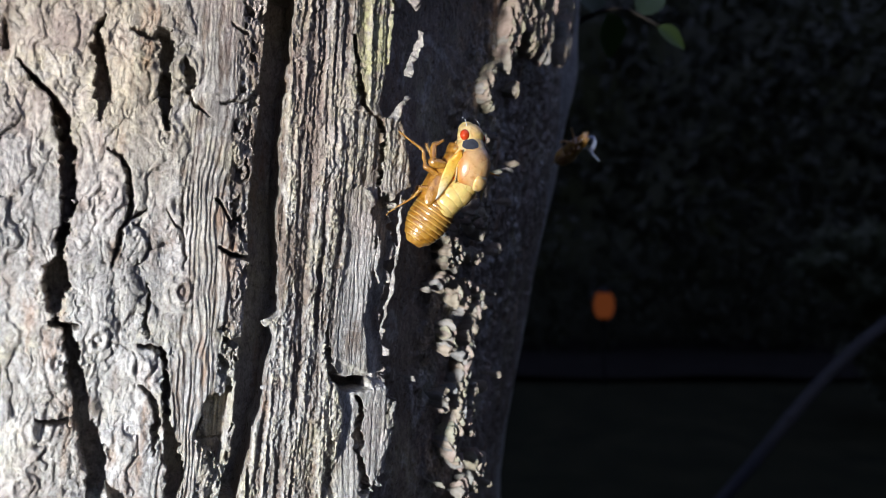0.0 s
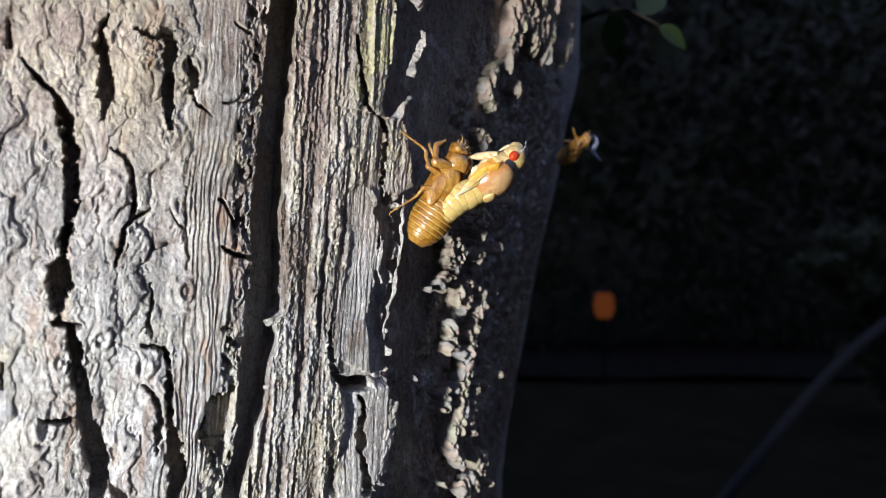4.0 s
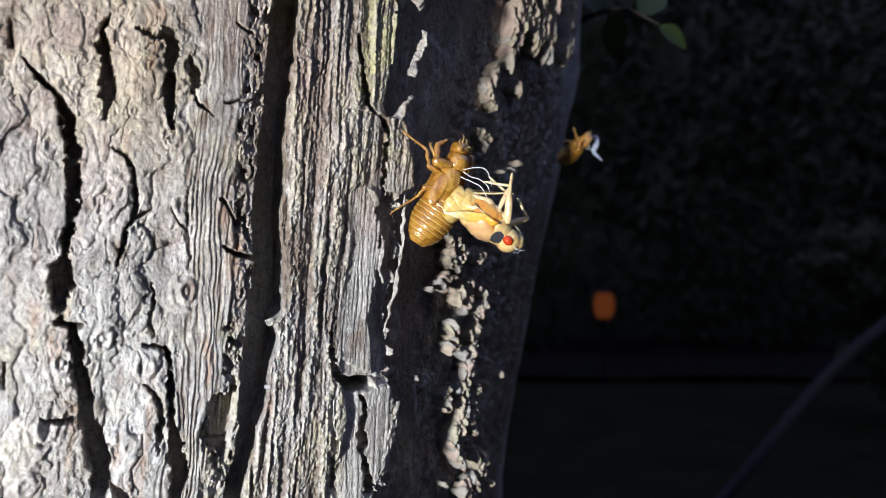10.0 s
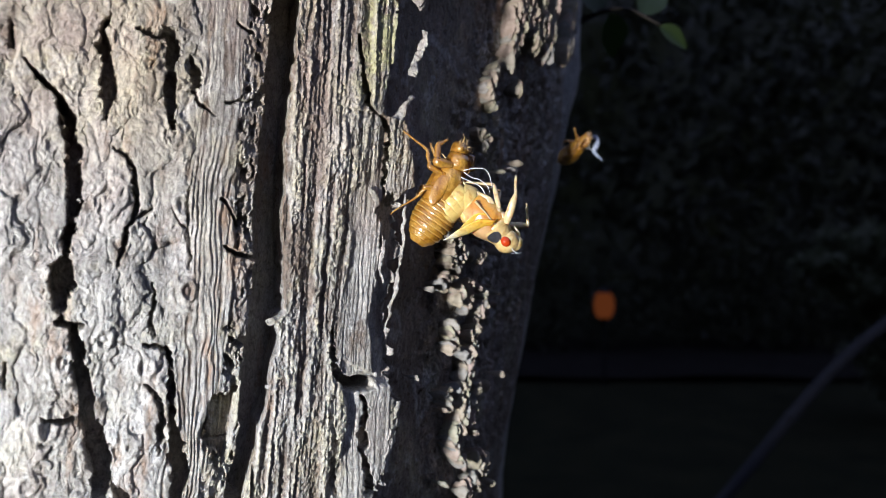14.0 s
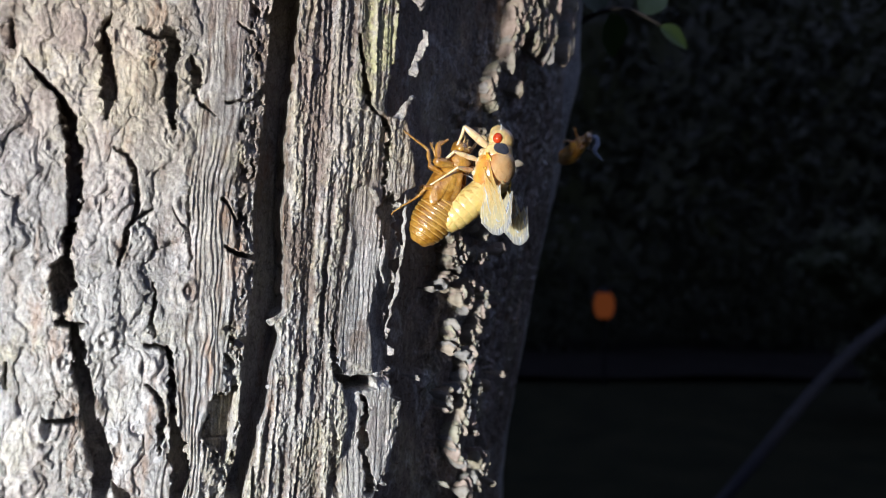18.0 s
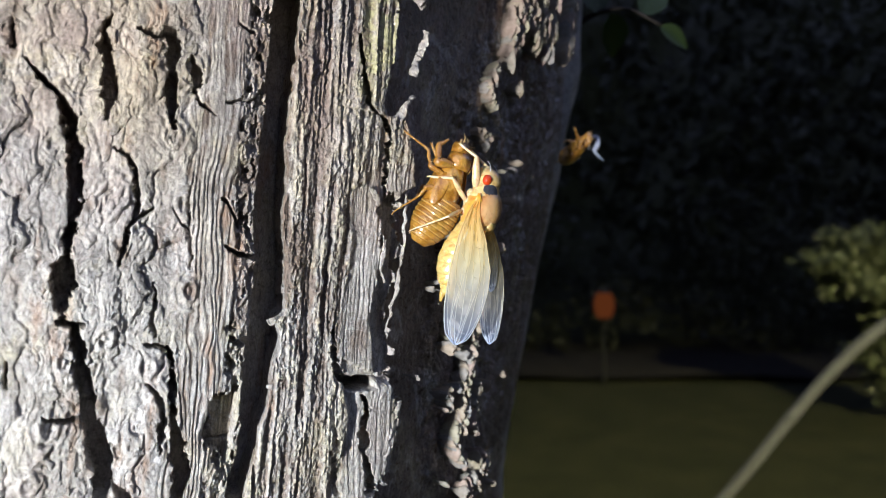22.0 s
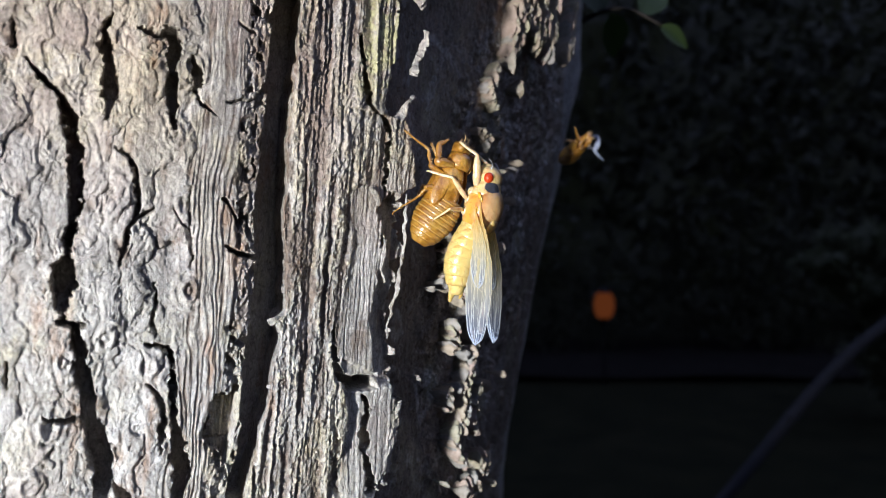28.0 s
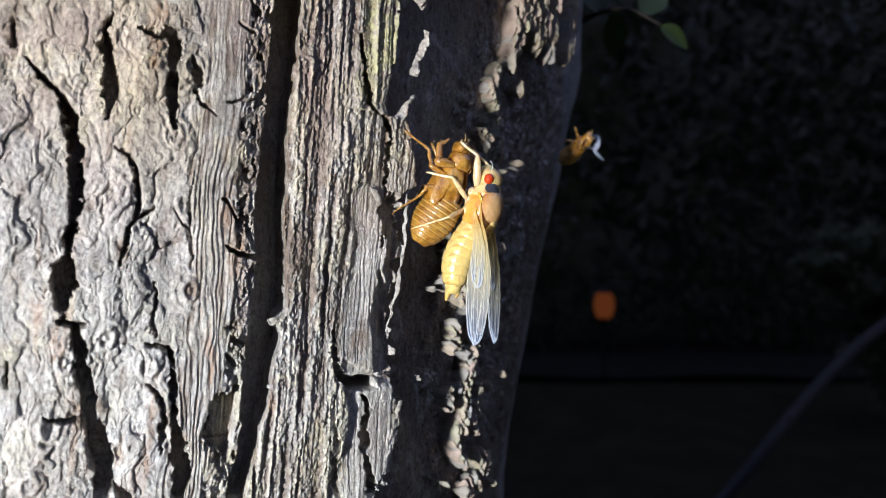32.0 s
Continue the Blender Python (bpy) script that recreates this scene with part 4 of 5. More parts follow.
def wing_panel(name, t0, t1, parent, level, length=WING, chord=1.0):
    """A stretch of wing from t0 to t1 of its length, with its veins."""
    bm = bmesh.new()
    nx, ny = 9, 14
    lay = bm.verts.layers.float.new("span")

    def spot(t, f):
        t += 0.08 * (1 - (2 * f - 1) ** 2) * min(1.0, t * 6, (1 - t) * 6)
        y = chord * (rim(FRONT, t) * (1 - f) + rim(REAR, t) * f)
        ripple = 0.10 * math.sin(f * 19 + t * 6) + 0.06 * math.sin(t * 60 + f * 9)
        return Vector(((t - t0) * length, y - 0.0, level + ripple * (1.2 - 0.7 * t) - 0.5 * (f - 0.35) ** 2))
    rows = []
    for i in range(nx + 1):
        t = t0 + (t1 - t0) * i / nx
        row = []
        for j in range(ny + 1):
            v = bm.verts.new(spot(t, j / ny) * MM)
            v[lay] = t
            row.append(v)
        rows.append(row)
    for a, b in zip(rows, rows[1:]):
        for j in range(ny):
            bm.faces.new((a[j], a[j + 1], b[j + 1], b[j]))
    ob = part(name, bm, MEMBRANE, parent)
    ob.data.materials.append(VEIN)
    # veins
    bm = bmesh.new()
    bm.from_mesh(ob.data)
    lay = bm.verts.layers.float["span"]
    first = len(bm.faces)
    bm.verts.ensure_lookup_table()

    def vein(path, r):
        before = len(bm.verts)
        tube([spot(t, f) for t, f in path], [r] * len(path), 5, bm, 2)
        bm.verts.ensure_lookup_table()
        for v in bm.verts[before:]:
            v[lay] = t0 + v.co.x / MM / length
    ts = [t0 + (t1 - t0) * i / 4 for i in range(5)]
    vein([(t, 0.0) for t in ts], 0.14)
    vein([(t, 1.0) for t in ts], 0.07)
    for k, f0 in enumerate((0.07, 0.16, 0.26, 0.37, 0.48, 0.59, 0.7, 0.81, 0.91)):
        vein([(t, min(0.98, f0 + 0.05 * math.sin(t * 9 + k * 1.7))) for t in ts], 0.062)
    for k in range(2):
        t = t0 + (t1 - t0) * (0.3 + 0.4 * k)
        for f0, f1 in ((0.2, 0.33), (0.47, 0.62)) if (k + int(t0 * 10)) % 2 else ((0.33, 0.47), (0.62, 0.8)):
            vein([(t - 0.012, f0), (t + 0.012, f1)], 0.06)
    bm.faces.ensure_lookup_table()
    for f in bm.faces[first:]:
        f.material_index = 1
        f.smooth = True
    bm.to_mesh(ob.data)
    bm.free()
    return ob


ADULT = {}


def build_adult():
    root = new("cicada")
    root.location = BASE
    tagged(root, "soft pale freshly moulted cicada with red eyes, leaving its shell", "cicada")
    A = ADULT
    # head
    head = part("head", loft([(-1.7, 2.4, 1.9, 0), (-1.2, 2.85, 2.2, 0), (-0.4, 3.0, 2.35, 0), (0.4, 2.8, 2.25, 0), (1.1, 2.3, 1.95, -0.1), (1.7, 1.6, 1.5, -0.3), (2.05, 0.9, 0.9, -0.45), (2.2, 0.25, 0.3, -0.5)], 32), CREAM, root, "cream head")
    A["head"] = head
    face = ball((1.15, 0, -0.95), (1.4, 1.5, 1.6), 24)
    for v in face.verts:
        v.co *= 1 + 0.025 * math.sin(v.co.x / MM * 14)
    part("face_bulge", face, CREAM, head, "ribbed cream face")
    part("beak", tube([(1.0, 0, -1.9), (0.1, 0, -2.7), (-1.6, 0, -3.0)], (0.5, 0.4, 0.15), 8), LEG, head)
    for sgn in (1, -1):
        part("eye", ball((-0.45, sgn * 2.6, 0.5), (1.05, 0.9, 0.92), 24), RED_EYE, head, "glossy red eye")
        part("antenna", tube([(1.0, sgn * 1.7, 0.2), (1.7, sgn * 2.1, 0.5), (2.5, sgn * 2.3, 0.3), (3.2, sgn * 2.2, -0.5)], (0.14, 0.045, 0.035, 0.02), 6), WHITE, head)
    # pronotum with its two black patches
    prow = [(-2.1, 3.3, 2.9, 0), (-1.7, 3.75, 3.25, 0), (-1.2, 3.7, 3.2, 0), (-0.9, 3.5, 2.95, 0), (0.0, 3.2, 2.6, 0), (1.0, 2.8, 2.2, 0), (1.6, 2.4, 1.85, 0)]
    pro = part("pronotum", loft(prow, 30), CREAM, root, "cream collar with two black patches")
    A["pronotum"] = pro
    grown = [(x, float(np.interp(x, [q[0] for q in prow], [q[1] for q in prow])) + 0.05, float(np.interp(x, [q[0] for q in prow], [q[2] for q in prow])) + 0.05, 0) for x in np.linspace(-1.0, 1.2, 29).tolist()]
    for sgn in (1, -1):
        part("black_patch", loft(grown, 180, lambda i, a, q=sgn: abs((a * q - 50) / 33) ** 2.1 + abs((i - 13.5) / 14) ** 2.1 > 1, False), BLACK, pro, "glossy black patch")
    # mesothorax
    mrow = [(-4.4, 2.6, 2.4, 0), (-3.9, 3.1, 2.9, 0), (-3.0, 3.5, 3.3, 0.1), (-1.8, 3.85, 3.6, 0.2), (-0.4, 4.0, 3.75, 0.25), (1.0, 3.9, 3.65, 0.2), (2.2, 3.6, 3.3, 0.1), (3.0, 3.2, 2.9, 0), (3.5, 2.7, 2.4, 0)]
    A["thorax"] = part("thorax", loft(mrow, 32), THORAX, root, "orange and peach thorax")
    part("scutellum", loft([(-4.9, 0.8, 0.4, 2.2), (-4.2, 1.5, 0.7, 2.6), (-3.2, 1.9, 0.8, 2.9), (-2.2, 1.6, 0.6, 3.2)], 18), CREAM, A["thorax"], "cream rear plate")
    for hx in (1.9, 0.2, -1.9):
        for sgn in (1, -1):
            part("coxa", ball((hx, sgn * 1.9, -2.3), (1.1, 1.1, 0.9), 16), LEG, A["thorax"], "cream leg joint")
    # abdomen: eight rings and a tip
    sizes = [2.7, 2.95, 3.15, 3.2, 3.2, 3.1, 2.85, 2.3, 1.2]
    A["rings"] = []
    for k in range(8):
        a, b = sizes[k + 1], sizes[k]
        bm = scalloped(-1.35, 1.75, (a, a * 0.96), (b * 0.97, b * 0.93), 0.03, (0, 0), SOFT)
        if k == 7:
            tube([(-0.6, 0, -0.7), (-1.8, 0, -1.0), (-2.9, 0, -1.1)], (0.8, 0.55, 0.2), 10, bm)
            tube([(-0.4, 0, 0.8), (-1.4, 0, 0.9), (-2.0, 0, 0.6)], (0.7, 0.4, 0.12), 10, bm)
        A["rings"].append(part("abdomen_ring", bm, BELLY, root))
    # legs: thigh > shin
    A["legs"] = []
    for name, l1, l2, r1, r2 in (("foreleg", 5.6, 4.5, 0.78, 0.32), ("middle_leg", 4.9, 5.4, 0.5, 0.3), ("hind_leg", 5.2, 9.0, 0.45, 0.21)):
        for sgn in (1, -1):
            thigh = part(name, tube([(0, 0, 0), (l1 * 0.3, 0, 0.05), (l1 * 0.75, 0, 0), (l1, 0, 0), (l1 + 0.25, 0, 0)], (r1 * 0.75, r1, r1 * 0.9, r1 * 0.55, r1 * 0.3), 12), LEG, root)
            shin = part("shin", tube([(-0.1, 0, 0), (l2 * 0.2, 0, 0.08), (l2 * 0.6, 0, 0), (l2 * 0.72, 0, 0), (l2 * 0.9, 0, 0.1), (l2, 0, -0.25)], (r2 * 1.1, r2, r2 * 0.85, r2 * 0.95, r2 * 0.7, r2 * 0.35), 8), LEG, thigh)
            A["legs"].append((thigh, shin, l1, sgn))
    # wings: overlapping stretches that slide out as the wing fills
    A["wings"] = []
    for sgn in (1, -1):
        for name, length, chord in (("forewing", WING, 0.97), ("hindwing", 15.0, 0.6)):
            cuts = (0, 0.2, 0.4, 0.6, 0.8, 1.0)
            q = length / WING
            rows = [(-1.0, 0.2, 0.15, -0.5), (0.2, 0.6, 0.4, -0.1), (1.6, 1.0, 0.5, 0.15), (3.2, 1.1, 0.45, 0.2), (5.0, 0.95, 0.38, 0.2), (6.8, 0.65, 0.26, 0.15), (8.6, 0.3, 0.14, 0.05), (9.6, 0.05, 0.04, 0)]
            bm = loft([(x * q, w * q, h * q, z * q) for x, w, h, z in rows], 16)
            for v in bm.verts:
                u = v.co.x / MM / (9.6 * q)
                v.co.y += (0.5 + 0.9 * u) * q * MM * chord
                v.co.z += 0.25 * math.sin(u * 5) * q * MM
            base = part(name, bm, PAD, root, "milky yellow wing with pale veins, unfolding")
            rest = []
            for k in range(5):
                rest.append((wing_panel("wing_stretch", cuts[k], min(1.0, cuts[k + 1] + 0.012), base, 0.05 * k - 0.15, length, chord), cuts[k] * length))
            A["wings"].append((base, rest, sgn, name, length))
    return root


# posture by time: head, thorax, waist, mid abdomen, tail, and the roll of the back towards the front
LEAVING = [
    (0.0, (838, 239), (838, 288), (826, 330), (800, 352), (752, 402), 38),
    (1.5, (858, 237), (850, 287), (830, 332), (803, 352), (752, 402), 36),
    (3.0, (880, 236), (862, 285), (834, 332), (806, 352), (754, 402), 34),
    (3.5, (892, 246), (868, 290), (836, 334), (807, 352), (754, 402), 30),
    (4.4, (922, 312), (882, 326), (842, 346), (810, 356), (756, 400), 8),
    (5.5, (925, 368), (882, 362), (842, 360), (811, 358), (756, 400), 13),
    (6.0, (922, 374), (880, 366), (841, 362), (811, 358), (756, 400), 14),
    (7.0, (918, 400), (876, 378), (838, 366), (810, 358), (756, 400), 11),
]
HANGING = [
    (8.0, (911, 412), (870, 385), (834, 366), (809, 358), (757, 400), 9),
    (10.0, (899, 428), (864, 394), (832, 368), (808, 358), (757, 400), 7),
    (13.0, (895, 430), (862, 392), (832, 364), (809, 356), (758, 400), 5),
    (14.5, (895, 428), (862, 390), (832, 362), (809, 354), (758, 400), 3),
    (16.5, (918, 376), (880, 358), (842, 350), (811, 350), (760, 398), 5),
    (17.0, (922, 334), (882, 338), (842, 342), (812, 346), (761, 398), 8),
    (17.5, (904, 268), (882, 304), (846, 334), (814, 346), (764, 398), 26),
    (18.0, (884, 248), (874, 294), (850, 340), (822, 366), (780, 402), 30),
]
RESTING = [
    (18.5, (868, 305), (853, 352), (832, 398), (806, 446), (797, 508), 22),
    (19.0, (864, 320), (851, 366), (830, 408), (803, 456), (804, 518), 18),
    (20.0, (862, 322), (850, 366), (830, 408), (802, 458), (794, 516), 16),
    (21.0, (861, 322), (850, 366), (829, 408), (798, 460), (790, 514), 20),
    (23.0, (862, 316), (851, 362), (831, 406), (801, 458), (788, 512), 20),
    (25.0, (863, 314), (853, 360), (833, 405), (805, 458), (795, 510), 20),
    (28.0, (863, 316), (852, 361), (834, 406), (810, 458), (803, 514), 20),
    (32.0, (863, 318), (852, 362), (833, 406), (806, 458), (797, 512), 20),
]
BODY = LEAVING + HANGING + RESTING
TIMES = [r[0] for r in BODY]
# the three legs of each side: (seconds, knee, foot), each (u, v, w)
FORE_BEFORE = [(0.0, (820, 275, 1), (800, 290, 0)), (3.5, (840, 285, 1), (815, 310, 0)), (4.4, (880, 285, 2), (860, 270, 1)), (6.0, (884, 296, 3), (896, 270, 2)), (8.0, (890, 345, 4), (893, 300, 3)), (10.0, (896, 362, 4), (902, 312, 3)), (13.0, (899, 374, 4), (908, 322, 3))]
FORE_AFTER = [(14.5, (897, 372, 4), (908, 322, 3)), (16.5, (902, 338, 4), (914, 302, 3)), (17.0, (893, 300, 4), (896, 265, 3)), (17.5, (866, 262, 3), (838, 246, 2)), (18.0, (830, 240, 3), (806, 262, 2)), (18.5, (838, 284, 4), (802, 256, 3)), (20.0, (838, 283, 4), (800, 252, 3)), (32.0, (839, 283, 4), (802, 250, 3))]
MIDDLE_BEFORE = [(0.0, (815, 300, 2), (795, 315, 1)), (3.5, (830, 305, 2), (805, 330, 1)), (4.4, (870, 300, 3), (840, 290, 2)), (6.0, (850, 305, 3), (822, 272, 2)), (8.0, (884, 340, 3), (862, 312, 2)), (10.0, (890, 352, 3), (868, 326, 2)), (13.0, (884, 362, 3), (866, 340, 2)), (14.5, (866, 350, 3), (815, 322, 2))]
MIDDLE_AFTER = [(16.5, (850, 320, 3), (782, 300, 2)), (17.0, (848, 312, 3), (760, 310, 2)), (17.5, (830, 280, 3), (785, 284, 2)), (18.0, (820, 280, 3), (772, 296, 2)), (18.5, (805, 318, 4), (778, 298, 3)), (20.0, (802, 328, 4), (764, 312, 3)), (23.0, (802, 328, 4), (762, 318, 3)), (25.0, (800, 325, 4), (752, 304, 3)), (32.0, (800, 325, 4), (748, 308, 3))]
HIND_BEFORE = [(0.0, (812, 318, 2), (790, 350, 1)), (3.5, (820, 325, 2), (795, 350, 1)), (4.4, (845, 330, 2), (815, 320, 1)), (6.0, (860, 318, 2), (818, 318, 1)), (8.0, (838, 348, 3), (880, 336, 2)), (10.0, (838, 350, 3), (884, 344, 2)), (13.0, (840, 348, 3), (884, 346, 2)), (14.5, (838, 340, 2), (790, 320, 1)), (16.5, (838, 325, 3), (780, 298, 2))]
HIND_AFTER = [(17.0, (832, 310, 3), (745, 315, 2)), (17.5, (822, 310, 3), (760, 345, 2)), (18.0, (820, 304, 4), (752, 335, 3)), (18.5, (806, 362, 5), (748, 384, 4)), (19.0, (798, 378, 5), (754, 394, 4)), (20.0, (800, 378, 5), (706, 408, 3)), (23.0, (800, 382, 5), (708, 418, 3)), (25.0, (800, 380, 5), (715, 410, 3)), (28.0, (802, 374, 5), (762, 392, 4)), (32.0, (800, 382, 5), (748, 400, 4))]
LEGS = [FORE_BEFORE + FORE_AFTER, MIDDLE_BEFORE + MIDDLE_AFTER, HIND_BEFORE + HIND_AFTER]
# the far foreleg
FAR_FORELEG = [
    (0.0, (845, 272, -5), (825, 285, -5)), (3.5, (868, 282, -5), (845, 300, -5)), (4.4, (905, 285, -4), (890, 268, -4)), (6.0, (922, 322, -4), (905, 258, -4)), (8.0, (943, 362, -4), (908, 312, -4)),
    (10.0, (947, 382, -4), (913, 335, -4)), (13.0, (940, 400, -4), (935, 350, -4)), (14.5, (938, 395, -4), (933, 352, -4)), (16.5, (935, 330, -4), (928, 296, -4)), (17.0, (932, 310, -4), (925, 284, -4)),
    (17.5, (890, 258, -4), (865, 244, -4)), (18.0, (855, 240, -4), (835, 258, -4)), (18.5, (860, 283, -4), (830, 262, -4)), (32.0, (862, 283, -4), (832, 258, -4)),
]
# wings: (seconds, tip of the near one, its tilt from the plane, how far it is out, then the same of the other one)
PADS = [
    (0.0, (798, 335, 4), 22, 0.2, (862, 330, -4), 80, 0.2),
    (3.5, (815, 342, 4), 25, 0.2, (872, 335, -4), 80, 0.2),
    (4.4, (820, 362, 4), 30, 0.2, (850, 372, -4), 80, 0.2),
    (6.0, (795, 372, 4), 34, 0.22, (805, 385, -4), 80, 0.22),
    (8.0, (786, 379, 4), 34, 0.22, (810, 372, -5), 80, 0.22),
    (10.0, (778, 388, 4), 34, 0.24, (806, 378, -5), 80, 0.24),
    (13.0, (770, 414, 4), 36, 0.28, (810, 388, -5), 82, 0.28),
]
FILLING = [
    (14.5, (784, 446, 4), 50, 0.30, (812, 394, -5), 80, 0.30),
    (16.5, (830, 458, 4), 66, 0.34, (884, 470, -3), 56, 0.44),
    (17.0, (846, 458, 4), 70, 0.345, (912, 456, -3), 40, 0.43),
    (17.5, (880, 410, 4), -20, 0.40, (950, 424, -3), 50, 0.46),
    (18.0, (862, 410, 5), -48, 0.44, (908, 420, -4), 58, 0.46),
    (18.5, (830, 490, 5), -40, 0.58, (872, 486, -4), 64, 0.56),
    (19.0, (814, 525, 5), -25, 0.70, (866, 502, -4), 58, 0.64),
]
FULL = [
    (20.0, (802, 567, 5), -8, 0.88, (858, 548, -4), 54, 0.80),
    (21.0, (800, 600, 5), 0, 1.0, (866, 592, -4), 52, 0.96),
    (23.0, (804, 610, 5), -12, 1.0, (864, 606, -4), 54, 1.0),
    (25.0, (818, 611, 5), -42, 1.0, (865, 607, -4), 58, 1.0),
    (28.0, (834, 614, 5), -54, 1.0, (872, 614, -4), 68, 1.0),
    (30.0, (833, 616, 5), -60, 1.0, (872, 618, -4), 72, 1.0),
    (32.0, (832, 618, 5), -58, 1.0, (873, 620, -4), 74, 1.0),
]
WINGS = PADS + FILLING + FULL


def between(table, t):
    """The row of the table at t, straight between its rows."""
    for a, b in zip(table, table[1:]):
        if t <= b[0]:
            k = 0 if t <= a[0] else (t - a[0]) / (b[0] - a[0])
            return [Vector(p).lerp(Vector(q), k) if isinstance(p, tuple) else p + (q - p) * k for p, q in zip(a[1:], b[1:])]
    return [Vector(p) if isinstance(p, tuple) else p for p in table[-1][1:]]


def plane_point(q):
    return local(q[0], q[1], q[2] if len(q) > 2 else 0.0)


def key_adult():
    A = ADULT
    rows = {k: [] for k in ("head", "pronotum", "thorax")}
    ring_rows = [[] for _ in A["rings"]]
    for t, h, m, w, a, e, roll in BODY:
        lift = 1.0
        h, m, w, a, e = (plane_point((*q, lift)) for q in (h, m, w, a, e))
        rows["head"].append((t, posture(h * MM, (h - m).lerp((h - m), 0.5), roll)))
        collar = h.lerp(m, 0.44)
        rows["pronotum"].append((t, posture(collar * MM, h - m, roll)))
        rows["thorax"].append((t, posture(m.lerp(w, 0.12) * MM, (h - m).normalized() + (m - w).normalized(), roll)))
        line = smooth_path([m, w, a, e], 12)[10:]
        dist = np.concatenate([[0], np.cumsum([(q - p).length for p, q in zip(line, line[1:])])])
        for k, out in enumerate(ring_rows):
            want = dist[-1] * (k + 0.35) / 7.6
            i = int(np.clip(np.searchsorted(dist, want), 1, len(line) - 1))
            d = line[max(0, i - 6)] - line[min(len(line) - 1, i + 6)]
            f = (want - dist[i - 1]) / max(1e-6, dist[i] - dist[i - 1])
            out.append((t, posture(line[i - 1].lerp(line[i], f) * MM, d, roll * 0.7)))
    for k, r in rows.items():
        walk(A[k], r)
    for ob, r in zip(A["rings"], ring_rows):
        walk(ob, r)
    hips = ((3.2, 2.6, -1.7), (0.2, 2.7, -2.7), (-1.9, 2.6, -2.8))
    for i, (thigh, shin, l1, sgn) in enumerate(A["legs"]):
        table, hip = LEGS[i // 2], hips[i // 2]
        up, low = [], []
        for t, th in rows["thorax"]:
            knee, foot = between(table, t)
            knee, foot = plane_point(knee), plane_point(foot)
            if sgn < 0 and i < 2:
                knee, foot = (plane_point(q) for q in between(FAR_FORELEG, t))
            elif sgn < 0:
                # the far legs: a little further on and behind
                knee, foot = knee + Vector((0.8, 6.2, 0.3)), foot + Vector((1.2, 5.5, 0.5))
            o = th @ (Vector((hip[0], hip[1] * sgn, hip[2])) * MM)
            m1 = turned(o, knee * MM - o, (0.2, -1, 0.3))
            end = m1 @ Vector((l1 * MM, 0, 0))
            m2 = turned(end, foot * MM - end, (0.2, -1, 0.3))
            up.append((t, m1))
            low.append((t, m1.inverted() @ m2))
        walk(thigh, up)
        walk(shin, low)
    for base, rest, sgn, name, length in A["wings"]:
        up, slides = [], [[] for _ in rest]
        thorax = dict(rows["thorax"])
        for t in TIMES:
            th = thorax[t]
            tip1, tilt1, out1, tip2, tilt2, out2 = between(WINGS, t)
            tip, tilt, out = (tip1, tilt1, out1) if sgn > 0 else (tip2, tilt2, out2)
            tip = plane_point(tip) * MM
            o = th @ (Vector((1.2, 3.85 * sgn, 0.5)) * MM)
            if name == "hindwing":
                # it lags behind the forewing, nearer to the belly while still a pad
                early = min(1.0, max(0.0, (0.42 - out) / 0.08))
                o = th @ (Vector((-0.8, 3.8 * sgn, 0.2)) * MM)
                tip = tip + Vector((0.0026 * early, 0.0008 * sgn, 0.0026 * early))
            d = tip - o
            x = d.normalized()
            lead = Vector((0, -1, 0)).cross(x).normalized()
            a = radians(tilt)
            lead = -(lead * math.cos(a)) + Vector((0, -1 if sgn > 0 else 1, 0)) * math.sin(a)
            lead = (lead - x * lead.dot(x)).normalized()
            x = (d + lead * 0.0024 * (length / WING) * max(0.0, (out - 0.3) / 0.7) * 1.15).normalized()
            lead = (lead - x * lead.dot(x)).normalized()
            m = Matrix((x, lead, x.cross(lead))).transposed().to_4x4()
            m.translation = o
            up.append((t, m))
            slide = max(0.02, (out - 0.2) / 0.8)
            for (ob, full), r in zip(rest, slides):
                g = min(1.0, max(0.0, (out - 0.345) / 0.075))
                g = g * g * (3 - 2 * g)
                mid = sum((Vector(c) for c in ob.bound_box), Vector()) / 8
                tuck = m.inverted() @ th @ Matrix.Translation(-mid)
                open_ = Matrix.Translation((min(full, slide * 0.8 * length) * MM, 0, 0))
                r.append((t, Matrix.LocRotScale(tuck.translation.lerp(open_.translation, g), tuck.to_quaternion().slerp(open_.to_quaternion(), g), None)))
        walk(base, up)
        for (ob, full), r in zip(rest, slides):
            walk(ob, r)


SHELL_ROOT = build_shell()
build_threads()
build_adult()


def sliver(points, width, thick):
    """A torn strip of bark standing off the trunk; points as (mm round, mm up, mm out)."""
    line = [Vector(trunk_points(np.array(s), np.array(h), np.array(z)).tolist()) / MM for s, h, z in points]
    n = len(line)
    bm = tube(line, [width * (0.3 + 0.6 * math.sin(math.pi * (i + 0.6) / (n + 0.2))) * (1 + 0.3 * math.sin(i * 4.1 + width * 9)) for i in range(n)], 10, None, 14, thick * 0.6)
    for v in bm.verts:
        v.co += noise.noise_vector(v.co * 500) * 0.0005 + noise.noise_vector(v.co * 1300) * 0.0004 * min(1.0, width) + noise.noise_vector(v.co * 3500) * 0.0002
    ob = part("bark_sliver", bm, BARK, TREE, "thin torn sliver of grey bark")
    return ob


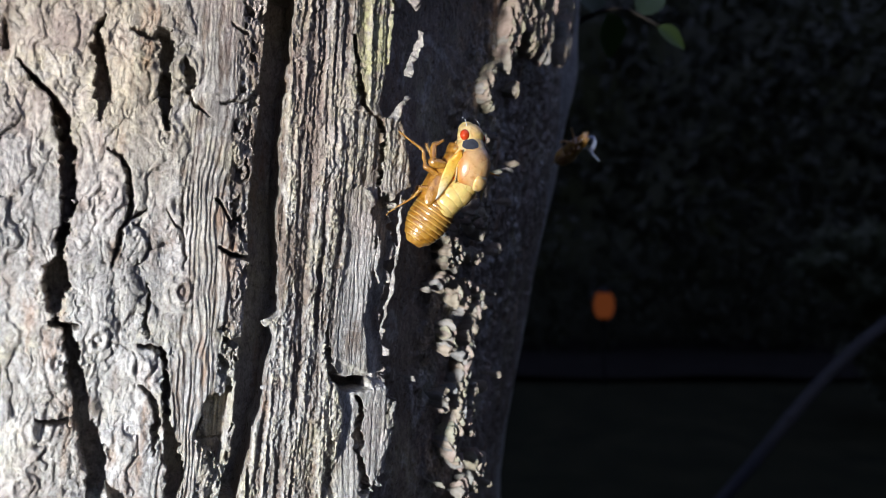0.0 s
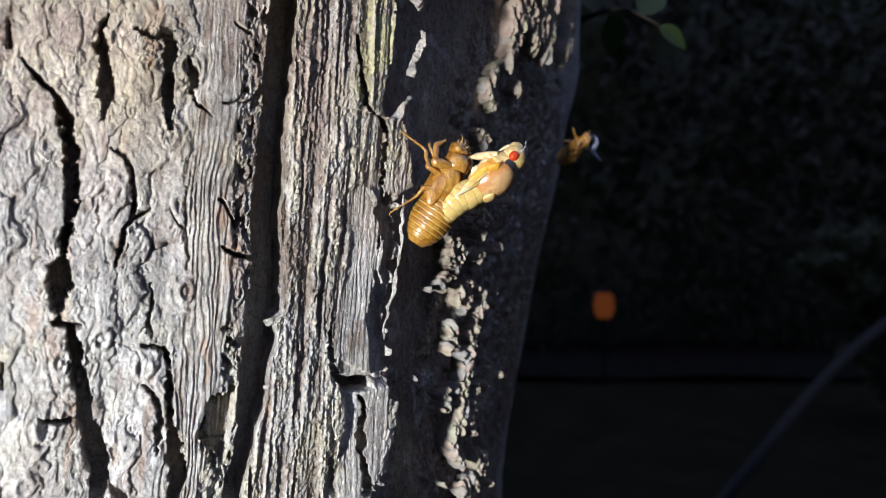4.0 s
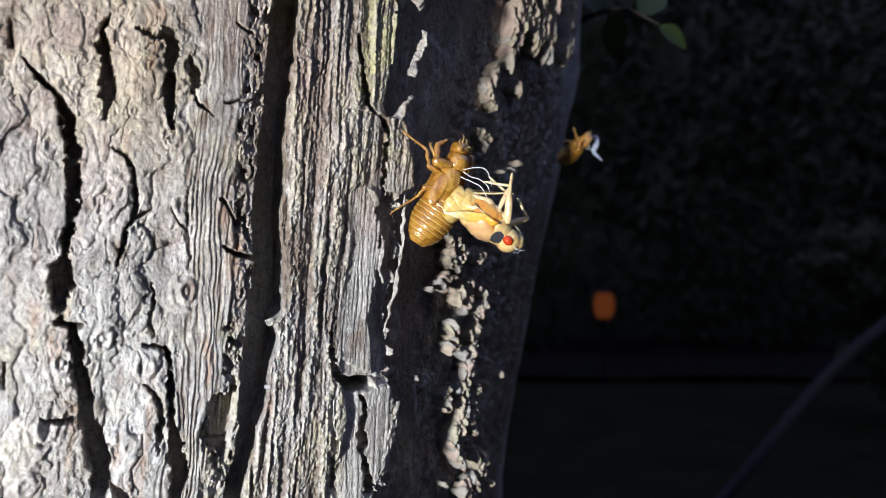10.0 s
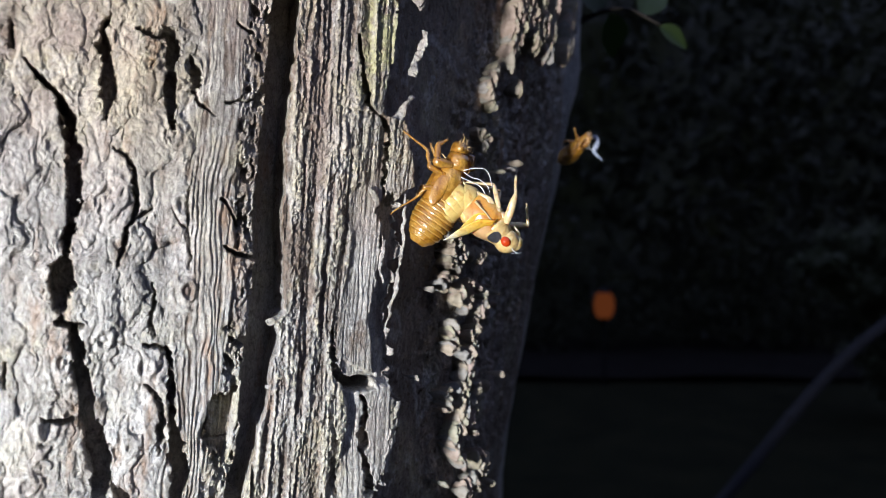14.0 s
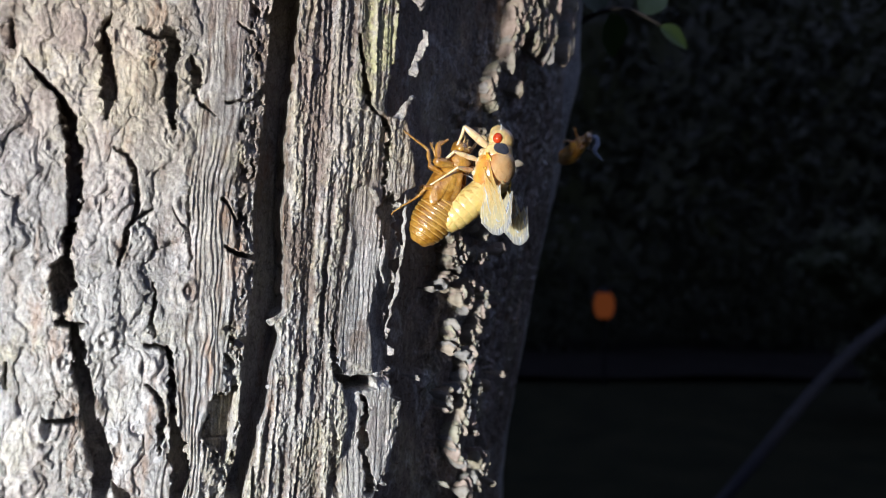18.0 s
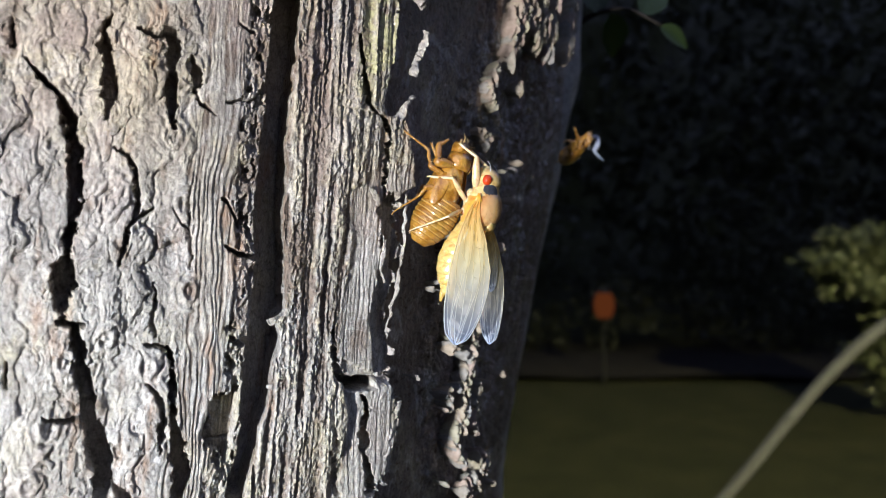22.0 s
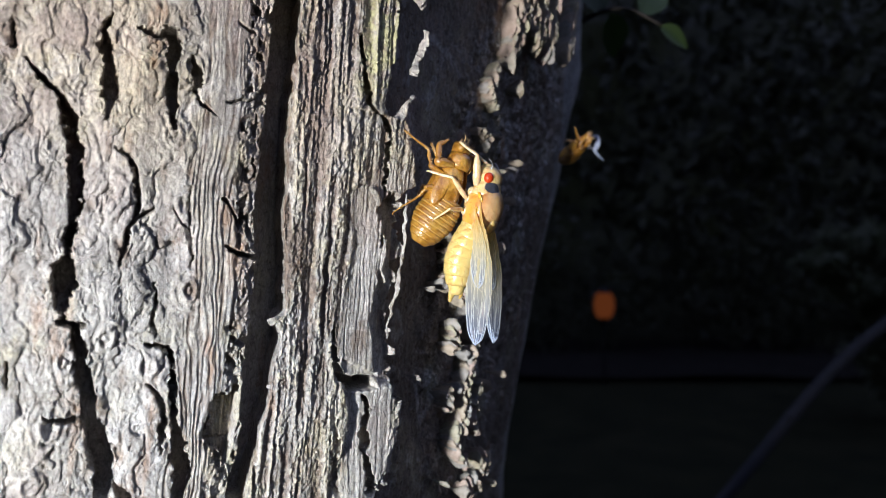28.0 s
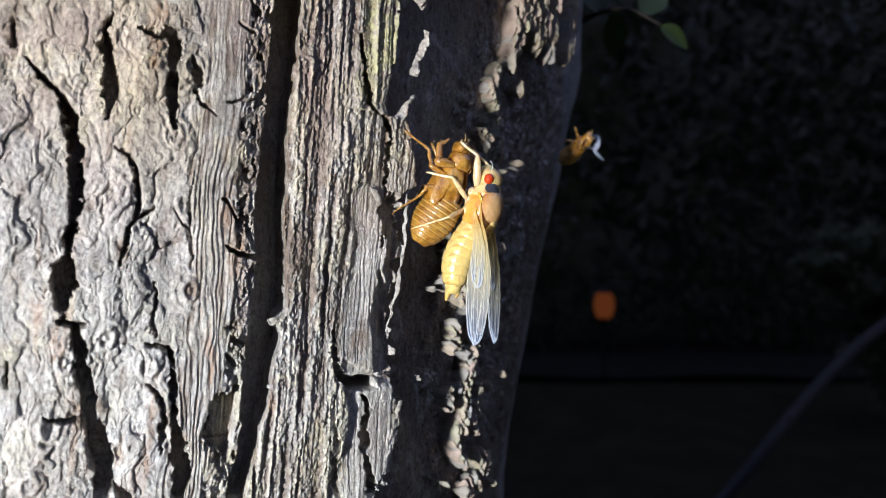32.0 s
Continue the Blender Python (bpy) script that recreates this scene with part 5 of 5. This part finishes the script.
for rows, out, w, th in (
        ([(56.2, 19.0), (55.9, 13.1), (56.4, 8.8), (55.4, 4.4), (54.6, 0.1), (53.6, -4.6), (53.3, -8.3)], 0.6, 0.40, 0.7),
        ([(58.7, 50.6), (58.2, 47.6), (57.1, 44.6), (56.0, 41.7)], 0.5, 0.9, 0.6),
        ([(54.5, 56.8), (56.5, 55.9), (57.9, 55.0)], 0.5, 1.3, 0.7),
        ([(56.9, 37.8), (55.3, 36.2), (53.8, 33.7), (52.4, 30.6), (52.4, 27.4)], 0.3, 0.8, 0.6),
        ([(47.2, 19.5), (48.6, 18.0), (49.8, 16.2)], 0.6, 0.5, 0.6)) + (
        ([(52.1, 10.2), (51.4, 7.5), (51.5, 4.4), (52.2, 2.3)], 0.4, 0.35, 0.6),
        ([(57.7, -20.5), (57.0, -22.6), (56.5, -24.2)], 0.2, 0.8, 0.7),
        ([(55.8, -25.7), (55.5, -28.9), (54.6, -31.9), (54.3, -35.1), (55.5, -36.2)], 0.2, 0.7, 0.7),
        ([(32.2, -3.9), (31.2, -4.3), (29.9, -4.7)], -0.6, 0.7, 0.6),
        ([(32.4, -15.5), (31.3, -15.5), (30.2, -15.6)], -0.6, 0.4, 0.6)):
    sliver([(s, h, out + 0.25 * math.sin(i * 2.1)) for i, (s, h) in enumerate(rows)], w, th)

# ---- things behind: second insect, leaves, pole, lantern, hedge ----


def leaf_material(name, a, b):
    n = Nodes(name)
    c = n.ramp(n.noise(40, detail=4), [(0.3, a), (0.7, b)])
    p = n.principled(c, 0.5, n.bump(n.noise(300), 0.3, 0.001))
    tl = n.add("ShaderNodeBsdfTranslucent")
    n.link(c, tl.inputs[0])
    return n.done(n.blend(0.35, p, tl.outputs[0]))


LEAF = leaf_material("green_leaf", (0.016, 0.034, 0.007), (0.034, 0.062, 0.012))
SHRUB = leaf_material("shrub_leaf", (0.032, 0.040, 0.020), (0.075, 0.082, 0.045))
HEDGE = leaf_material("dim_foliage", (0.014, 0.016, 0.007), (0.037, 0.036, 0.014))
TWIG = plain("twig_bark", (0.018, 0.014, 0.010), 0.8, scale=300)
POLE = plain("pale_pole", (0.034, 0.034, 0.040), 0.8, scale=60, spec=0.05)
SOOT = plain("black_paint", (0.008, 0.008, 0.009), 0.7, scale=60, spec=0.1)
IRON = plain("dark_iron", (0.03, 0.03, 0.033), 0.5, scale=60)


def far_shell():
    """A second cast skin on the far side of the trunk, with a pale curl of wing."""
    ob = copy_thing(SHELL_ROOT, pose(0.0351, 0.1843, 1.2270, 60, -4, 10) @ Matrix.Scale(0.58, 4))
    tagged(ob, "second amber shell with a pale crumpled wing, on shaded bark", "insect shell")
    curl = part("wing_curl", tube([(-1.6, 0, 2.6), (0.6, 0, 2.9), (1.0, 0, 1.0), (0.2, 0, -0.8), (1.2, 0, -2.2), (2.6, 0.5, -3.4)], (0.3, 0.6, 0.7, 0.6, 0.4, 0.15), 10, squash=0.6), CURL, ob, "bluish white wing curl")
    curl.matrix_local = ob.matrix_basis.inverted() @ pose(0.0404, 0.1843, 1.2273)
    return ob


far_shell()


def leaf_blade(bm, root, tip, wide, up):
    """A pointed leaf folded along its midrib."""
    root, tip, up = Vector(root), Vector(tip), Vector(up)
    d = tip - root
    side = d.cross(up).normalized()
    nrm = side.cross(d).normalized()
    n = 8
    rows = []
    for i in range(n + 1):
        t = i / n
        w = wide * math.sin(math.pi * t ** 0.8) ** 0.9 + 1e-5
        c = root + d * t - nrm * d.length * 0.12 * t * t
        rows.append([bm.verts.new(c + side * w * f + nrm * abs(f) * w * 0.35) for f in (-1, -0.5, 0, 0.5, 1)])
    for a, b in zip(rows, rows[1:]):
        for j in range(4):
            bm.faces.new((a[j], a[j + 1], b[j + 1], b[j]))


def sprig():
    root = new("leafy_sprig")
    root.location = (0.0520, 0.252, 1.2868)
    tagged(root, "thin leafy green twig growing beside the trunk", "twig")
    part("twig", tube([(-14, 30, -12), (0, 10, 0), (14, 0, 2), (28, -2, -5)], (1.4, 1.1, 0.8, 0.4), 8), TWIG, root)
    for a, b, w in (((27, -2, -5), (38, -2, -13), 3.6), ((10, 2, 1), (14, 10, -14), 6), ((6, 4, 1), (0, 10, 24), 7), ((20, -1, -1), (34, 12, 18), 6)):
        bm = bmesh.new()
        leaf_blade(bm, Vector(a) * MM, Vector(b) * MM, w * MM, (0.2, -1, 0.25))
        part("leaf", bm, LEAF, root)


sprig()


def pole():
    """A pale pole that leans over the lawn, bowed a little."""
    root = new("leaning_pole")
    root.location = (-0.05, 1.4, 0)
    tagged(root, "pale bowed pole leaning out over the lawn", "pole")
    line = [(0, 0, -40), (300, 0, 330), (625, 0, 688), (764, 0, 855), (857, 0, 958), (959, 0, 1045), (1200, 0, 1200)]
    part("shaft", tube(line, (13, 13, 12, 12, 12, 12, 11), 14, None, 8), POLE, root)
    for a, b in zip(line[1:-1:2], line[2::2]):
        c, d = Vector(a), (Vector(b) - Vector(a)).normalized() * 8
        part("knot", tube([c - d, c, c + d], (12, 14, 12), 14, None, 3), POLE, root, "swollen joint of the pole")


pole()


def lantern():
    root = new("garden_lantern")
    root.location = (1.44, 6.1, 0)
    tagged(root, "small garden lantern with a dim orange glow", "lantern")
    part("post", tube([(0, 0, -20), (0, 0, 300), (0, 0, 600)], (14, 12, 11), 12), SOOT, root)
    n = Nodes("orange_glow")
    e = n.add("ShaderNodeEmission", Color=(1.0, 0.26, 0.08, 1), Strength=0.085)
    part("glass", ball((0, 0, 0), (150, 90, 90), 20), n.done(e.outputs[0]), root, "glowing orange glass").matrix_local = pose(0, 0, 0.70, 0, -90, 0)
    part("cap", loft([(112, 84, 84, 0), (126, 74, 74, 0), (170, 14, 14, 0)], 16), SOOT, root).matrix_local = pose(0, 0, 0.70, 0, -90, 0)
    part("collar", loft([(-150, 30, 30, 0), (-120, 56, 56, 0), (-108, 56, 56, 0)], 16), SOOT, root).matrix_local = pose(0, 0, 0.70, 0, -90, 0)


lantern()


def foliage(name, label, category, boxes, count, size, seed, mat=HEDGE):
    """Many small folded leaves in uneven clumps."""
    rng = np.random.default_rng(seed)
    verts, faces = [], []
    for (cx, cy, cz), (rx, ry, rz), share in boxes:
        k = int(count * share)
        d = rng.normal(size=(k, 3))
        d /= np.linalg.norm(d, axis=1)[:, None]
        r = (0.55 + 0.45 * rng.random(k)) * (0.8 + 0.35 * np.sin(d[:, 0] * 5 + seed) * np.cos(d[:, 2] * 6))
        c = np.array([cx, cy, cz]) + d * r[:, None] * np.array([rx, ry, rz])
        c[:, 2] = np.maximum(c[:, 2], 0.03)
        u = rng.normal(size=(k, 3))
        u /= np.linalg.norm(u, axis=1)[:, None]
        w = np.cross(u, rng.normal(size=(k, 3)))
        w /= np.linalg.norm(w, axis=1)[:, None] + 1e-9
        s = size * (0.6 + 0.8 * rng.random(k))[:, None]
        nrm = np.cross(u, w)
        base = len(verts) * 0 + sum(len(v) for v in verts)
        quad = np.stack([c - u * s, c + w * s * 0.45 + nrm * s * 0.15, c + u * s, c - w * s * 0.45 + nrm * s * 0.15], 1).reshape(-1, 3)
        verts.append(quad)
        i = np.arange(k)[:, None] * 4 + base
        faces.append(np.concatenate([i + [[0, 1, 2]], i + [[0, 2, 3]]]))
    me = bpy.data.meshes.new(name)
    me.from_pydata(np.concatenate(verts).tolist(), [], np.concatenate(faces).tolist())
    me.materials.append(mat)
    ob = new(name, me)
    return tagged(ob, label, category, kind="stuff")


foliage("hedge", "dark leafy hedge along the lawn's far edge", "hedge",
        [((x, 8.0 + 0.25 * math.sin(x * 3), 0.75), (0.8, 0.65, 0.95 + 0.2 * math.sin(x * 2.1)), 1 / 16) for x in np.linspace(-6, 9, 16)], 42000, 0.035, 3)
foliage("shrub", "dim green shrub standing on the lawn", "shrub",
        [((2.75, 4.6, 1.10), (0.42, 0.3, 0.33), 0.45), ((3.1, 4.7, 1.0), (0.45, 0.35, 0.5), 0.3), ((3.2, 4.8, 0.45), (0.36, 0.3, 0.45), 0.25)], 9000, 0.035, 5, SHRUB)
foliage("woods", "dark woods behind the lawn at night", "woods",
        [((x, 10 + math.sin(x * 5), 3.2 + 0.5 * math.sin(x * 1.7)), (2.2, 1.4, 3.4), 1 / 12) for x in np.linspace(-14, 18, 12)], 40000, 0.11, 7)


def floodlight():
    """A hooded floodlight on a pole at the lawn's edge; its head tips down on the lawn or up to the sky."""
    root = new("floodlight")
    root.location = (3.0, -4.0, 0)
    tagged(root, "hooded floodlight on a dark pole at the lawn's edge", "floodlight")
    part("pole", tube([(0, 0, -30), (0, 0, 2000), (0, 0, 4500)], (70, 60, 45), 14), IRON, root)
    head = part("head", loft([(-200, 60, 60, 0), (-180, 220, 220, 0), (-140, 310, 310, 0), (780, 325, 325, 0), (780, 300, 300, 0), (-120, 295, 295, 0)], 32), IRON, root, "deep black hood")
    n = Nodes("flood_glow")
    e = n.add("ShaderNodeEmission", Color=(1.0, 0.95, 0.46, 1), Strength=FLOOD_GLOW)
    part("bulb", ball((-105, 0, 0), (12, 70, 70), 20), n.done(e.outputs[0]), head, "glowing flood bulb")
    return head


def key_floodlight(head):
    """Its beam comes down on the lawn from time to time."""
    aims = [Vector((math.sin(radians(side)) * math.cos(radians(lift)), math.cos(radians(side)) * math.cos(radians(lift)), math.sin(radians(lift)))) for side, lift in ((-7, 95), (30, 20), (11, -44), (-7, -41))]
    up, mid, half, down = (turned((0, 0, 4.9), f, (1, 0, 0)) for f in aims)
    rows = [(0, up)]
    for on, off in FLOOD_TIMES:
        rows += [(on - 0.1, up), (on - 0.067, mid), (on - 0.033, half), (on, down), (off, down), (off + 0.033, half), (off + 0.067, mid), (off + 0.1, up)]
    walk(head, rows + [(32, up)])


# seconds between which the beam lies on the lawn
FLOOD_TIMES = ((2.1, 2.967), (7.015, 8.433), (9.5, 9.9), (10.433, 10.8), (13.333, 13.8), (19.1, 19.6), (20.7, 21.233), (21.967, 22.433), (23.0, 23.4), (28.667, 29.7))
FLOOD_GLOW = 58000.0
FLOOD_HEAD = floodlight()


def treeline():
    """The dark wall of forest all round, far off."""
    n = 160
    a = np.linspace(0, 2 * math.pi, n, endpoint=False)
    hs = np.linspace(-0.2, 1, 10)
    A, Hh = np.meshgrid(a, hs)
    top = 11 + 2.0 * np.sin(A * 7) + 1.3 * np.sin(A * 19 + 1) + 0.8 * np.sin(A * 43)
    r = 26 + 1.0 * np.sin(A * 23 + Hh * 6) - 2.5 * Hh
    pts = np.stack([r * np.cos(A), r * np.sin(A), Hh * top], -1).reshape(-1, 3)
    i = np.arange(len(hs) * n).reshape(len(hs), n)
    j = np.roll(i, -1, axis=1)
    me, _ = grid_mesh("backdrop", pts, np.stack([i[:-1], j[:-1], j[1:], i[1:]], -1).reshape(-1, 4))
    me.materials.append(HEDGE)
    tagged(new("backdrop", me), "black line of forest round the lawn", "forest", kind="structure")


treeline()


def motions():
    key_adult()
    key_threads()
    key_floodlight(FLOOD_HEAD)


motions()
